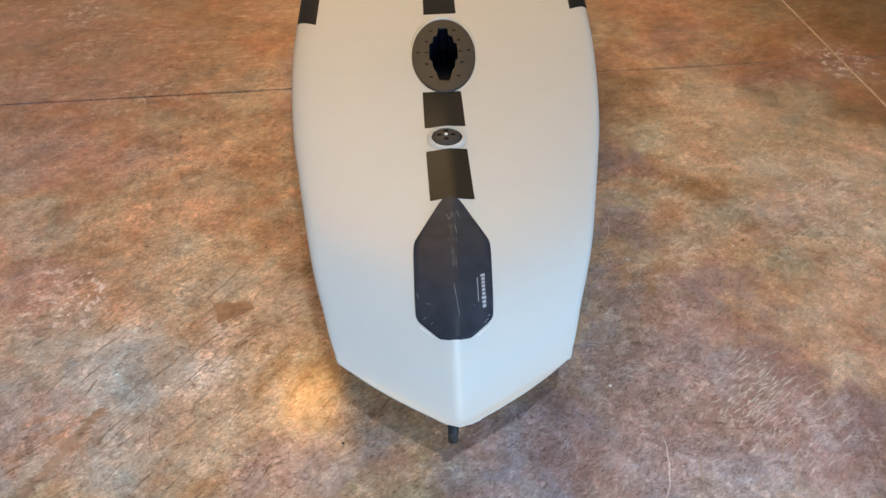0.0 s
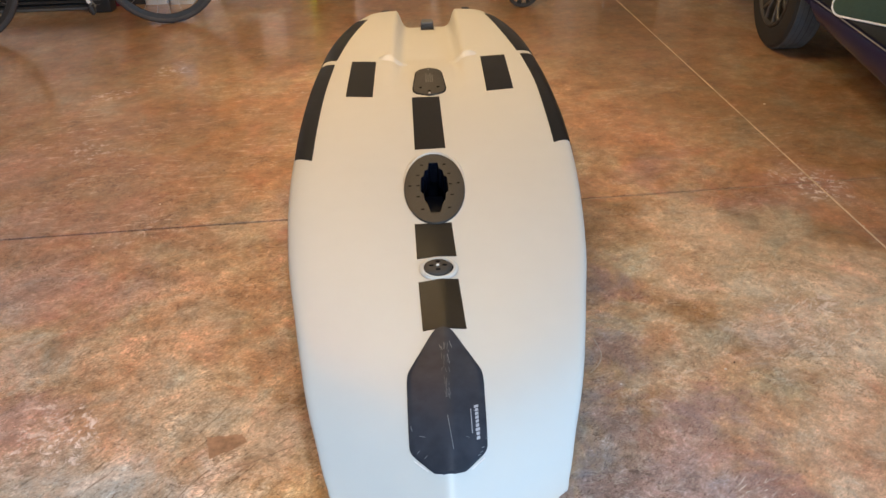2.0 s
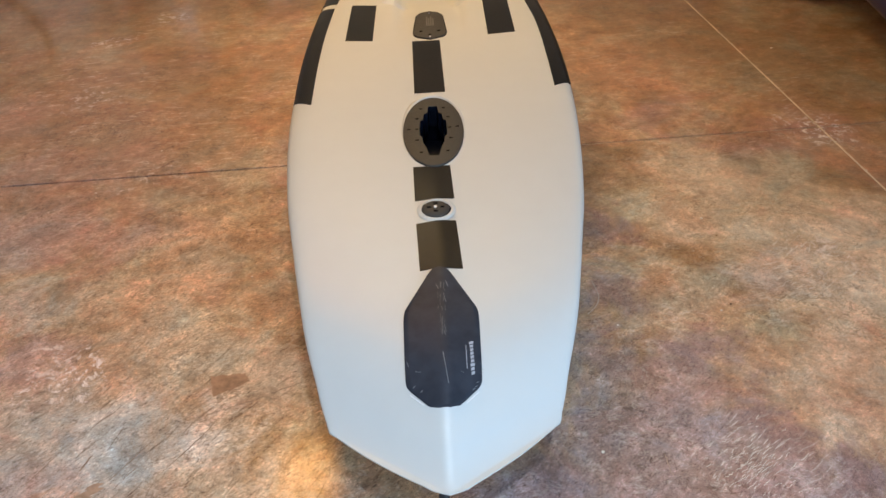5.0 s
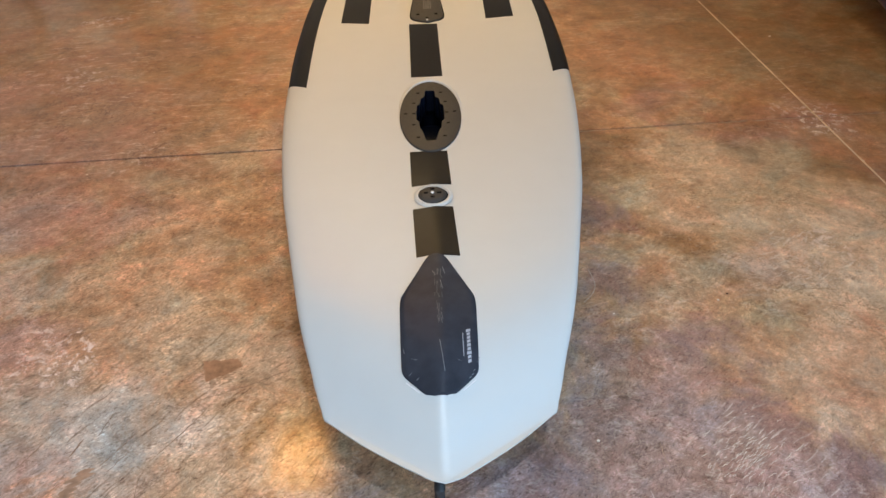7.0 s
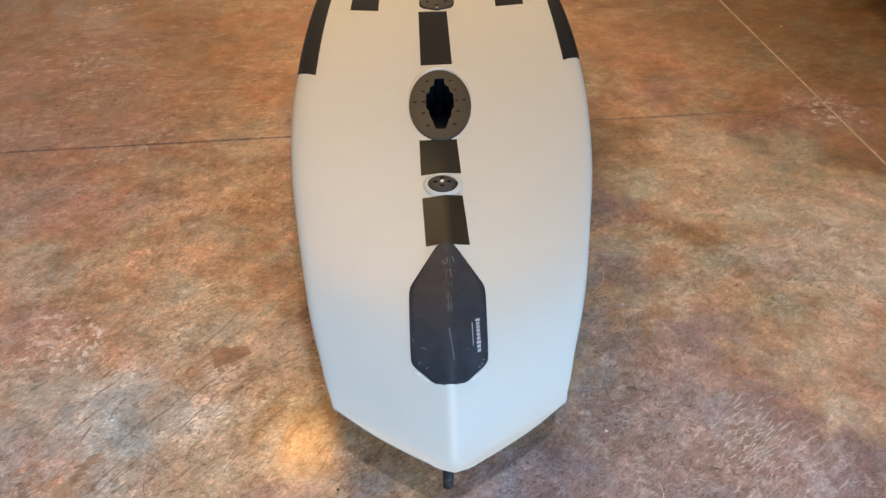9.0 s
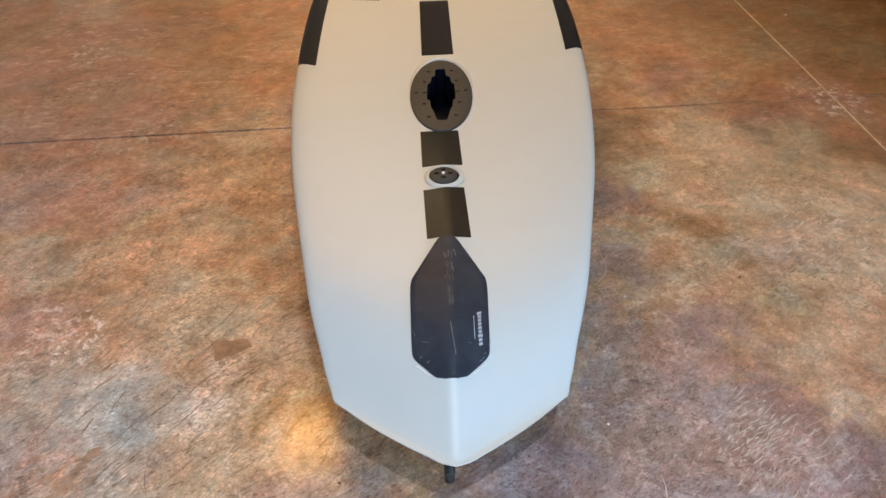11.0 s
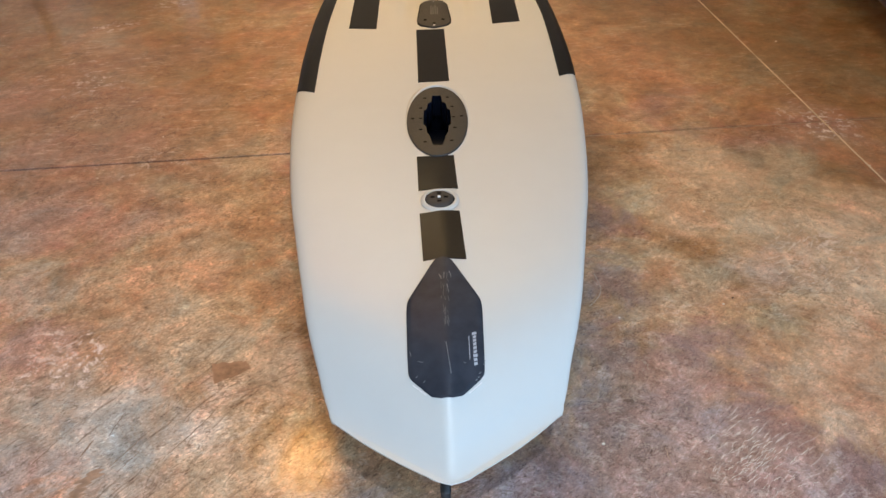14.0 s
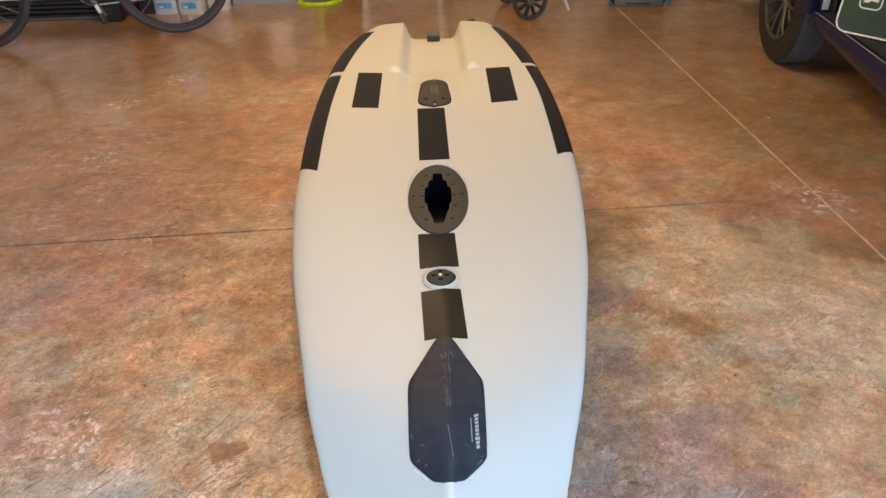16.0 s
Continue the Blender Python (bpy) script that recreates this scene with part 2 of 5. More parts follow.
GREY, TAN, ROSE = (0.56, 0.49, 0.41), (0.56, 0.42, 0.29), (0.47, 0.28, 0.225)
RUST, ORANGE, AMBER = (0.44, 0.225, 0.115), (0.58, 0.365, 0.23), (0.66, 0.50, 0.345)
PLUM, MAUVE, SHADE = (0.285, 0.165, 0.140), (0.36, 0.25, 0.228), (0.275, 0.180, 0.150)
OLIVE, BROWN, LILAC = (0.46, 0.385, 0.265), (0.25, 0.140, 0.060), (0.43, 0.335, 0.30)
WORNGREY = (0.40, 0.375, 0.32)
LEFT_STAINS = [(-0.80, 1.03, 0.17, WORNGREY, 0.6), (-0.62, 1.17, 0.09, WORNGREY, 0.5), (-1.6, 3.05, 0.8, BROWN, 0.4), (-1.9, 3.8, 0.8, BROWN, 0.45), (-1.36, 1.98, 0.26, LILAC, 0.75), (-1.09, 1.97, 0.24, ROSE, 0.7), (-0.80, 1.92, 0.26, ORANGE, 0.6), (-0.54, 1.90, 0.20, RUST, 0.75),
               (-1.25, 1.66, 0.22, OLIVE, 0.5), (-1.20, 1.62, 0.14, GREY, 0.7), (-0.98, 1.64, 0.20, TAN, 0.6), (-0.74, 1.63, 0.22, ORANGE, 0.7), (-0.48, 1.60, 0.16, RUST, 0.7),
               (-1.13, 1.40, 0.17, ROSE, 0.8), (-0.88, 1.40, 0.20, ORANGE, 0.65), (-0.66, 1.36, 0.22, AMBER, 0.6), (-1.03, 1.18, 0.20, GREY, 0.6), (-0.80, 1.14, 0.17, GREY, 0.6),
               (-0.58, 1.13, 0.14, GREY, 0.75), (-0.78, 0.96, 0.24, GREY, 0.65), (-0.98, 0.94, 0.22, LILAC, 0.7), (-0.50, 1.00, 0.18, AMBER, 0.6), (-0.86, 0.93, 0.09, RUST, 0.75), (-0.30, 0.86, 0.16, MAUVE, 0.7)]
# SHADE entries paint the kayak's shadow onto the floor beside it
RIGHT_STAINS_AND_SHADE = [(0.18, 0.84, 0.24, PLUM, 0.7), (0.58, 2.25, 0.20, BROWN, 0.6), (0.92, 2.22, 0.26, AMBER, 0.55), (1.18, 2.16, 0.22, OLIVE, 0.7), (1.46, 2.24, 0.18, RUST, 0.75), (0.80, 1.93, 0.16, ORANGE, 0.6),
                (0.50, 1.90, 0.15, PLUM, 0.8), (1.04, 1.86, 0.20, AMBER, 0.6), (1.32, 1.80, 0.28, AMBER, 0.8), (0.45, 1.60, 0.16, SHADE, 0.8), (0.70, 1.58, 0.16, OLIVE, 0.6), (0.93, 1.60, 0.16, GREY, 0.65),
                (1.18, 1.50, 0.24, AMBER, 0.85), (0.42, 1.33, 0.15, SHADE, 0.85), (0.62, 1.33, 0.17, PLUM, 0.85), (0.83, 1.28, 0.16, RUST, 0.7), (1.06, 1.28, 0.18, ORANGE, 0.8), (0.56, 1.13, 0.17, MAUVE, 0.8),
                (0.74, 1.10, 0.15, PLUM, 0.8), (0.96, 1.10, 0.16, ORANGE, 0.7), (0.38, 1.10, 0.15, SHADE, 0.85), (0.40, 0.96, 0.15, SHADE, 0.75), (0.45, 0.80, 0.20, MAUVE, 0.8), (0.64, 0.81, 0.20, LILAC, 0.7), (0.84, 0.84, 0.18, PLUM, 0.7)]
# large BROWN entries also paint the dimness and shade at the garage's back
FAR_STAINS_AND_SHADE = [(0.54, 0.92, 0.17, MAUVE, 0.6), (0.72, 0.92, 0.18, MAUVE, 0.8), (0.88, 0.92, 0.15, PLUM, 0.8), (-1.22, 3.32, 0.26, PLUM, 0.6), (-1.62, 3.55, 0.24, TAN, 0.5), (-0.80, 3.45, 0.45, RUST, 0.65),
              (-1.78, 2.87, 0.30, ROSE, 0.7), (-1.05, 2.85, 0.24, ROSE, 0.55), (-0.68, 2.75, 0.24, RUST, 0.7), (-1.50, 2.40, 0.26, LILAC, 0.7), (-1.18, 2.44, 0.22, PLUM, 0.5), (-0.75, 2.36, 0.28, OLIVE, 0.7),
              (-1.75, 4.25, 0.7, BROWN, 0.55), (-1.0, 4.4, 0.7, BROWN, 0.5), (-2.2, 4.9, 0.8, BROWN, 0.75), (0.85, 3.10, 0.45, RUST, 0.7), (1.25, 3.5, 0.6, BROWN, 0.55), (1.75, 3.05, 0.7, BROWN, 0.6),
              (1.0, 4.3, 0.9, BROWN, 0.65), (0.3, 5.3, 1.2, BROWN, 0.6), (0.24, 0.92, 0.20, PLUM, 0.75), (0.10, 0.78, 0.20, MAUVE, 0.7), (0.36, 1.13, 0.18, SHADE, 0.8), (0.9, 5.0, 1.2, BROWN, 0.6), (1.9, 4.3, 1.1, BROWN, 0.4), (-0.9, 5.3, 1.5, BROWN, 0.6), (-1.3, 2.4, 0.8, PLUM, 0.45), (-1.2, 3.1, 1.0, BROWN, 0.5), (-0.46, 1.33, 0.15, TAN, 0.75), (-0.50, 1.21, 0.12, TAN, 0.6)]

CONCRETE = stained_concrete()
JOINT = material("joint_dirt", (0.035, 0.024, 0.018), 0.95, vary=0.4, grain=60)
DUST = material("joint_dust", (0.66, 0.52, 0.37), 0.9, vary=0.3, grain=60)
TANLINE = material("tan_joint_dust", (0.46, 0.33, 0.20), 0.9, vary=0.5, grain=30)
DIMWALL = material("tan_painted_wall", (0.58, 0.53, 0.46), 0.85, vary=0.08, grain=12, bump=0.2, bump_scale=180)
PLASTER = material("painted_plaster", (0.62, 0.58, 0.52), 0.8, vary=0.06, grain=12, bump=0.2, bump_scale=180)
DRIVE = material("driveway_concrete", (0.34, 0.33, 0.31), 0.9, vary=0.15, grain=8, bump=0.3)
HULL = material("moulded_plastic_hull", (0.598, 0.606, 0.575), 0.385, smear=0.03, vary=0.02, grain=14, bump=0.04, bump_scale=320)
# a darker copy of the hull's plastic, for the shade under the boat
DECK = material("shaded_deck_plastic", (0.55, 0.52, 0.46), 0.4, vary=0.05, grain=14)
TAPE = material("black_vinyl_tape", (0.009, 0.0098, 0.011), 0.33, vary=0.25, grain=50, bump=0.04, bump_scale=500, spec=0.15)
GUARD = material("scuffed_keel_guard", (0.019, 0.022, 0.031), 0.36, vary=0.3, grain=30, bump=0.1, bump_scale=240, wear=(0.042, 0.047, 0.060), spec=0.10)
SCRATCH = material("scratch", (0.20, 0.205, 0.22), 0.6, vary=0.3, grain=300)
PRINT = material("white_print", (0.40, 0.41, 0.44), 0.6, vary=0.1, grain=300)
WORN_SHEEN = material("ridge_wear_and_sheen", (0.075, 0.080, 0.092), 0.6, vary=0.3, grain=200)
FADED = material("faded_print", (0.11, 0.105, 0.10), 0.6, vary=0.2, grain=200)
PLATE = material("dark_moulded_plate", (0.034, 0.032, 0.029), 0.62, vary=0.12, grain=60, bump=0.25, bump_scale=600)
BLACK = material("black_plastic", (0.024, 0.024, 0.025), 0.45, vary=0.25, grain=40)
SCUFF = material("pale_scuff", (0.46, 0.38, 0.31), 0.7, vary=0.2, grain=200)
CHIP = material("pale_chip", (0.74, 0.66, 0.54), 0.8, vary=0.2, grain=300)
# flat black that paints the shade in slots, holes and gaps
VOID = material("recess_shade", (0.004, 0.004, 0.005), 0.9, vary=0.2, spec=0.05)
# dark blue taken down to near-black, with the well's shade in it
WELL = material("dark_blue_well_with_shade", (0.003, 0.0042, 0.009), 0.35, vary=0.3, grain=20, spec=0.25)
STEEL = material("steel", (0.62, 0.62, 0.62), 0.28, 1.0, vary=0.1, grain=60)
CHAIN = material("bright_chain", (0.88, 0.89, 0.92), 0.4, 0.1, vary=0.1, grain=200)
CARTYRE = material("car_tyre_rubber", (0.022, 0.022, 0.023), 0.75, vary=0.25, grain=50, bump=0.3, bump_scale=300)
RUBBER = material("rubber", (0.055, 0.057, 0.062), 0.6, vary=0.25, grain=50, bump=0.3, bump_scale=300)
TREAD = material("daylit_tread", (0.085, 0.105, 0.125), 0.85, vary=0.25, grain=60, bump=0.3, bump_scale=200)
SPOKE = material("dull_alloy_spoke", (0.13, 0.128, 0.125), 0.4, 0.6, vary=0.15, grain=60)
ALLOY = material("dark_alloy", (0.10, 0.098, 0.098), 0.5, 0.8, vary=0.15, grain=40)
BRIGHT = material("bright_alloy", (0.55, 0.54, 0.52), 0.3, 0.9, vary=0.1, grain=40)
NAVY = material("navy_car_paint", (0.013, 0.012, 0.050), 0.30, vary=0.1, grain=30, coat=0.2, spec=0.3)
CARPET = material("black_carpet", (0.012, 0.012, 0.012), 0.95, vary=0.4, grain=200, bump=0.6, bump_scale=400)
GREEN = material("dark_green_canvas", (0.042, 0.075, 0.052), 0.8, vary=0.15, grain=90, bump=0.4, bump_scale=700)
WHITE = material("white_enamel", (0.84, 0.84, 0.83), 0.4, vary=0.05, grain=20)
OFFWHITE = material("grey_white_panel", (0.86, 0.87, 0.88), 0.5, vary=0.05, grain=20)
GREYPAINT = material("blue_grey_paint", (0.34, 0.38, 0.43), 0.5, vary=0.08, grain=25)
WOOD = material("raw_wood_edge", (0.36, 0.20, 0.09), 0.6, vary=0.25, grain=60)
RED = material("red_gloss", (0.50, 0.025, 0.035), 0.35, vary=0.1, grain=30, coat=0.4)
MAROON = material("dark_red_sack", (0.17, 0.016, 0.024), 0.5, vary=0.3, grain=30)
LAVENDER = material("pale_lavender_label", (0.72, 0.64, 0.84), 0.5, vary=0.08)
CYAN = material("cyan_gloss", (0.05, 0.42, 0.55), 0.35, vary=0.05)
CARBON = material("dark_grey_frame", (0.12, 0.12, 0.125), 0.35, vary=0.15, grain=30, coat=0.4)
LIME = material("lime_bristle", (0.50, 0.72, 0.015), 0.8, vary=0.3, grain=120, bump=0.6, bump_scale=200)
LIMEPL = material("lime_plastic", (0.38, 0.62, 0.03), 0.4, vary=0.08)
MIDGREY = material("mid_grey_plastic", (0.13, 0.135, 0.14), 0.55, vary=0.12, grain=40)
JUG = material("cloudy_white_plastic", (0.66, 0.68, 0.70), 0.45, vary=0.06, grain=20)
BLUE = material("blue_label", (0.06, 0.46, 0.95), 0.5, vary=0.1)
BLUESTRAP = material("blue_strap", (0.04, 0.20, 0.42), 0.7, vary=0.15)
YELLOW = material("pale_yellow_rubber", (0.62, 0.66, 0.22), 0.6, vary=0.1)
LAMPGLOW = glowing("lamp_diffuser", (1.0, 0.60, 0.28), 0.6)


# ---- shapes ----
def mesh_of(name, bm, mat, smooth=35):
    data = bpy.data.meshes.new(name)
    bm.to_mesh(data)
    bm.free()
    data.materials.append(mat)
    if smooth:
        data.polygons.foreach_set("use_smooth", [True] * len(data.polygons))
        data.set_sharp_from_angle(angle=radians(smooth))
    return data


def part(name, bm, mat, parent=None, label="", smooth=35):
    ob = new(name, mesh_of(name, bm, mat, smooth))
    if parent:
        ob.parent = parent
        ob.matrix_parent_inverse = parent.matrix_world.inverted()
    return tagged(ob, label)


def thing(name, at, label, category, group="", kind="", turn=0):
    ob = new(name)
    ob.matrix_world = pose(*at, 0, 0, turn)
    ob.empty_display_size = 0.05
    return tagged(ob, label, category, group, kind)


def box(x0, y0, z0, x1, y1, z1, bevel=0.004, bm=None, m=None):
    own = bmesh.new()
    bmesh.ops.create_cube(own, size=1)
    size = Vector((x1 - x0, y1 - y0, z1 - z0))
    bmesh.ops.scale(own, vec=size, verts=own.verts)
    if bevel:
        bmesh.ops.bevel(own, geom=own.edges[:], offset=min(bevel, min(size) * 0.45), segments=2, profile=0.6, affect="EDGES")
    bmesh.ops.translate(own, vec=((x0 + x1) / 2, (y0 + y1) / 2, (z0 + z1) / 2), verts=own.verts)
    if m:
        bmesh.ops.transform(own, matrix=m, verts=own.verts)
    return join(bm, own)


def join(bm, own):
    if bm is None:
        return own
    at = {v: bm.verts.new(v.co) for v in own.verts}
    for f in own.faces:
        bm.faces.new([at[v] for v in f.verts])
    own.free()
    return bm


def lathe(profile, sides=48, bm=None, m=None):
    """Turn (radius, height) pairs about z."""
    own = bmesh.new()
    rings = []
    for r, z in profile:
        rings.append([own.verts.new((r * math.cos(2 * math.pi * k / sides), r * math.sin(2 * math.pi * k / sides), z)) for k in range(sides)])
    for a, b in zip(rings, rings[1:]):
        for k in range(sides):
            own.faces.new((a[k], a[(k + 1) % sides], b[(k + 1) % sides], b[k]))
    for ring, flip in ((rings[0], True), (rings[-1], False)):
        if (profile[0] if flip else profile[-1]) != (profile[-1] if flip else profile[0]):
            own.faces.new(ring[::-1] if flip else ring)
    if profile[0] == profile[-1]:
        bmesh.ops.remove_doubles(own, verts=own.verts, dist=1e-6)
    bmesh.ops.recalc_face_normals(own, faces=own.faces)
    if m:
        bmesh.ops.transform(own, matrix=m, verts=own.verts)
    return join(bm, own)


def tube(points, radius, sides=12, bm=None, closed=False):
    """A round tube along points; radius may be one number or one a point."""
    own = bmesh.new()
    pts = [Vector(p) for p in points]
    rad = radius if isinstance(radius, (list, tuple)) else [radius] * len(pts)
    rings, up = [], Vector((0.137, 0.211, 1)).normalized()
    for i, p in enumerate(pts):
        a, b = (pts[i - 1], pts[(i + 1) % len(pts)]) if closed else (pts[max(i - 1, 0)], pts[min(i + 1, len(pts) - 1)])
        d = (b - a).normalized()
        u = d.cross(up).normalized()
        v = d.cross(u)
        rings.append([own.verts.new(p + rad[i] * (math.cos(2 * math.pi * k / sides) * u + math.sin(2 * math.pi * k / sides) * v)) for k in range(sides)])
    pairs = list(zip(rings, rings[1:])) + ([(rings[-1], rings[0])] if closed else [])
    for a, b in pairs:
        for k in range(sides):
            own.faces.new((a[k], a[(k + 1) % sides], b[(k + 1) % sides], b[k]))
    if not closed:
        own.faces.new(rings[0][::-1])
        own.faces.new(rings[-1])
    bmesh.ops.recalc_face_normals(own, faces=own.faces)
    return join(bm, own)


def prism(outline, z0, z1, bm=None, m=None, bevel=0.0):
    """An outline in x, y made solid from z0 to z1."""
    own = bmesh.new()
    low = [own.verts.new((x, y, z0)) for x, y in outline]
    high = [own.verts.new((x, y, z1)) for x, y in outline]
    own.faces.new(low[::-1])
    top = own.faces.new(high)
    k = len(outline)
    for i in range(k):
        own.faces.new((low[i], low[(i + 1) % k], high[(i + 1) % k], high[i]))
    bmesh.ops.recalc_face_normals(own, faces=own.faces)
    if bevel:
        bmesh.ops.bevel(own, geom=list(top.edges), offset=bevel, segments=2, profile=0.6, affect="EDGES")
    if m:
        bmesh.ops.transform(own, matrix=m, verts=own.verts)
    return join(bm, own)


def arc(cx, cy, rx, ry, a0, a1, count):
    return [(cx + rx * math.cos(radians(a0 + (a1 - a0) * k / (count - 1))), cy + ry * math.sin(radians(a0 + (a1 - a0) * k / (count - 1)))) for k in range(count)]


def rounded(x0, y0, x1, y1, r, count=5):
    return (arc(x1 - r, y0 + r, r, r, -90, 0, count) + arc(x1 - r, y1 - r, r, r, 0, 90, count)
            + arc(x0 + r, y1 - r, r, r, 90, 180, count) + arc(x0 + r, y0 + r, r, r, 180, 270, count))


def grid(rows, bm=None, caps=False):
    """Faces between rows of points."""
    own = bmesh.new()
    vs = [[own.verts.new(p) for p in row] for row in rows]
    for a, b in zip(vs, vs[1:]):
        for k in range(len(a) - 1):
            own.faces.new((a[k], a[k + 1], b[k + 1], b[k]))
    return join(bm, own)


# ---- the garage ----
LEFT, RIGHT, FRONT, BACK, TOP = -3.6, 4.6, -1.6, 6.4, 2.75
CROSS = Vector((1.463, 2.491))
ACROSS = Vector((math.cos(radians(3.3)), math.sin(radians(3.3))))
ALONG = Vector((-ACROSS.y, ACROSS.x))


def slab_outline(side_x, side_y, gap_a, gap_b):
    """One quarter of the floor, cut along the two saw joints."""
    inner = CROSS + ACROSS * (gap_b * side_x) + ALONG * (gap_a * side_y)
    far_x, far_y = RIGHT if side_x > 0 else LEFT, BACK if side_y > 0 else FRONT
    on_a = inner + ACROSS * ((far_x - inner.x) / ACROSS.x)
    on_b = inner + ALONG * ((far_y - inner.y) / ALONG.y)
    return [tuple(inner), tuple(on_a), (far_x, far_y), tuple(on_b)]


floor = tagged(part("floor", box(LEFT - 0.2, FRONT - 0.2, -0.16, RIGHT + 0.2, BACK + 0.2, -0.022, 0), JOINT), "stained concrete garage floor with saw-cut joints", "floor", kind="structure")
for sx in (-1, 1):
    for sy in (-1, 1):
        part("slab", prism(slab_outline(sx, sy, 0.0052, 0.0042), -0.022, 0.0, bevel=0.0015), CONCRETE, floor, "sealed acid-stained brown concrete slab", smooth=0)
j0, j1 = CROSS + ALONG * ((FRONT - CROSS.y) / ALONG.y), CROSS + ALONG * ((BACK - CROSS.y) / ALONG.y)
side = ACROSS * 0.0027
k0, k1 = CROSS - ACROSS * 0.92 - ALONG * 0.0028, CROSS + ACROSS * ((RIGHT - CROSS.x) / ACROSS.x) - ALONG * 0.0028
rise = ALONG * 0.0009
part("joint_filler", prism([tuple(k0 - rise * 0.4), tuple(k1 - rise), tuple(k1 + rise), tuple(k0 + rise * 0.4)], -0.02, 0.0003), TANLINE, floor, "pale dusty joint line", smooth=0)
part("joint_filler", prism([tuple(j0 - side), tuple(j0 + side), tuple(j1 + side), tuple(j1 - side)], -0.02, 0.0004), DUST, floor, "pale dusty joint line", smooth=0)

STAIN = material("rust_brown_stain", (0.40, 0.225, 0.135), 0.45, vary=0.4, grain=70, coat=0.5)
SKID = material("brown_skid_mark", (0.42, 0.275, 0.185), 0.5, vary=0.5, grain=60)
GOUGE = material("dark_scratch_line", (0.23, 0.15, 0.10), 0.7, vary=0.5, grain=90)
PALELINE = material("pale_scratch_line", (0.66, 0.56, 0.50), 0.7, vary=0.3, grain=90)


def ragged_patch(corners, rough, seed, step=0.006):
    """A flat stain whose edge wavers about straight lines between its corners."""
    rng, out = random.Random(seed), []
    for (x0, y0), (x1, y1) in zip(corners, corners[1:] + corners[:1]):
        count = max(2, int(math.hypot(x1 - x0, y1 - y0) / step))
        out += [(x0 + (x1 - x0) * k / count + rng.uniform(-rough, rough), y0 + (y1 - y0) * k / count + rng.uniform(-rough, rough)) for k in range(count)]
    return prism(out, -0.001, 0.0004)


def floor_line(a, b, width, mat, label, seed, bow=0.0):
    """A thin scratch from a to b, thin at its ends and a little crooked."""
    rng = random.Random(seed)
    a, b = Vector(a), Vector(b)
    across = Vector((-(b - a).y, (b - a).x)).normalized()
    rows, off = [], 0.0
    for k in range(25):
        v = k / 24
        off = 0.8 * off + rng.uniform(-0.0012, 0.0012)
        p = a.lerp(b, v) + across * (off * min(1, 6 * v * (1 - v)) + bow * 4 * v * (1 - v))
        w = width * (0.25 + 0.75 * math.sin(math.pi * v)) * rng.uniform(0.35, 1.0) / 2
        rows.append([(*(p - across * (w + 0.0003)), -0.0004), (*(p - across * w), 0.0004), (*(p + across * w), 0.0004), (*(p + across * (w + 0.0003)), -0.0004)])
    own = grid(rows)
    bmesh.ops.recalc_face_normals(own, faces=own.faces)
    part("scratch", own, mat, floor, label, smooth=0)


part("stain", ragged_patch([(-0.598, 1.320), (-0.588, 1.282), (-0.578, 1.250), (-0.533, 1.272), (-0.495, 1.297), (-0.513, 1.325)], 0.0022, 3), STAIN, floor, "crisp rust-brown stain on the concrete", smooth=0)
skid_from, skid_to = Vector((-0.785, 1.000)), Vector((-0.885, 0.775))
for k in range(15):
    at = skid_from.lerp(skid_to, k / 14)
    wide, slant = 0.020 + 0.010 * math.sin(k * 1.9) + 0.006 * math.sin(k * 0.7), Vector((0.93, 0.37))
    long = slant * wide
    thick = Vector((-0.3, 0.95)) * (0.0080 + 0.0026 * math.sin(k * 2.7))
    part("skid_mark", ragged_patch([tuple(at - long - thick * 0.3), tuple(at - thick), tuple(at + long - thick * 0.2), tuple(at + long * 0.9 + thick * 0.3), tuple(at + thick), tuple(at - long * 0.8 + thick * 0.4)], 0.0014, 20 + k), SKID, floor, "brown skid mark on the concrete", smooth=0)
for k, (a, b, width, bow) in enumerate((((-0.343, 1.295), (-0.600, 1.185), 0.0022, 0.004), ((-0.545, 1.190), (-0.650, 1.022), 0.0028, 0.006), ((-0.650, 1.022), (-0.634, 0.872), 0.0020, -0.018),
                                        ((-0.818, 1.088), (-0.834, 1.042), 0.0060, 0.0), ((-0.770, 1.170), (-0.788, 1.098), 0.0024, 0.0), ((-0.898, 1.097), (-0.953, 1.004), 0.0026, 0.004),
                                        ((-0.476, 1.012), (-0.487, 0.976), 0.0020, 0.0), ((-0.409, 0.981), (-0.482, 0.918), 0.0018, 0.002), ((-0.394, 0.923), (-0.453, 0.881), 0.0016, 0.0),
                                        ((-0.602, 0.905), (-0.578, 0.912), 0.0075, 0.0), ((-0.690, 1.120), (-0.760, 1.010), 0.0016, 0.0), ((-0.700, 1.060), (-0.735, 1.000), 0.0014, 0.0))):
    floor_line(a, b, width, GOUGE, "thin dark scratch in the concrete", 40 + k, bow)
for k, (a, b, width, bow) in enumerate((((0.480, 1.017), (0.485, 0.946), 0.0024, 0.0), ((0.491, 0.842), (0.485, 0.785), 0.0042, 0.0), ((0.676, 0.880), (0.655, 0.810), 0.0026, 0.0), ((0.696, 0.852), (0.664, 0.760), 0.0026, 0.0))):
    floor_line(a, b, width, SKID, "short brown scratch in the concrete", 60 + k, bow)
floor_line((0.429, 0.900), (0.402, 0.752), 0.0042, PALELINE, "pale curved scratch in the concrete", 70, 0.012)
brushed = random.Random(9)
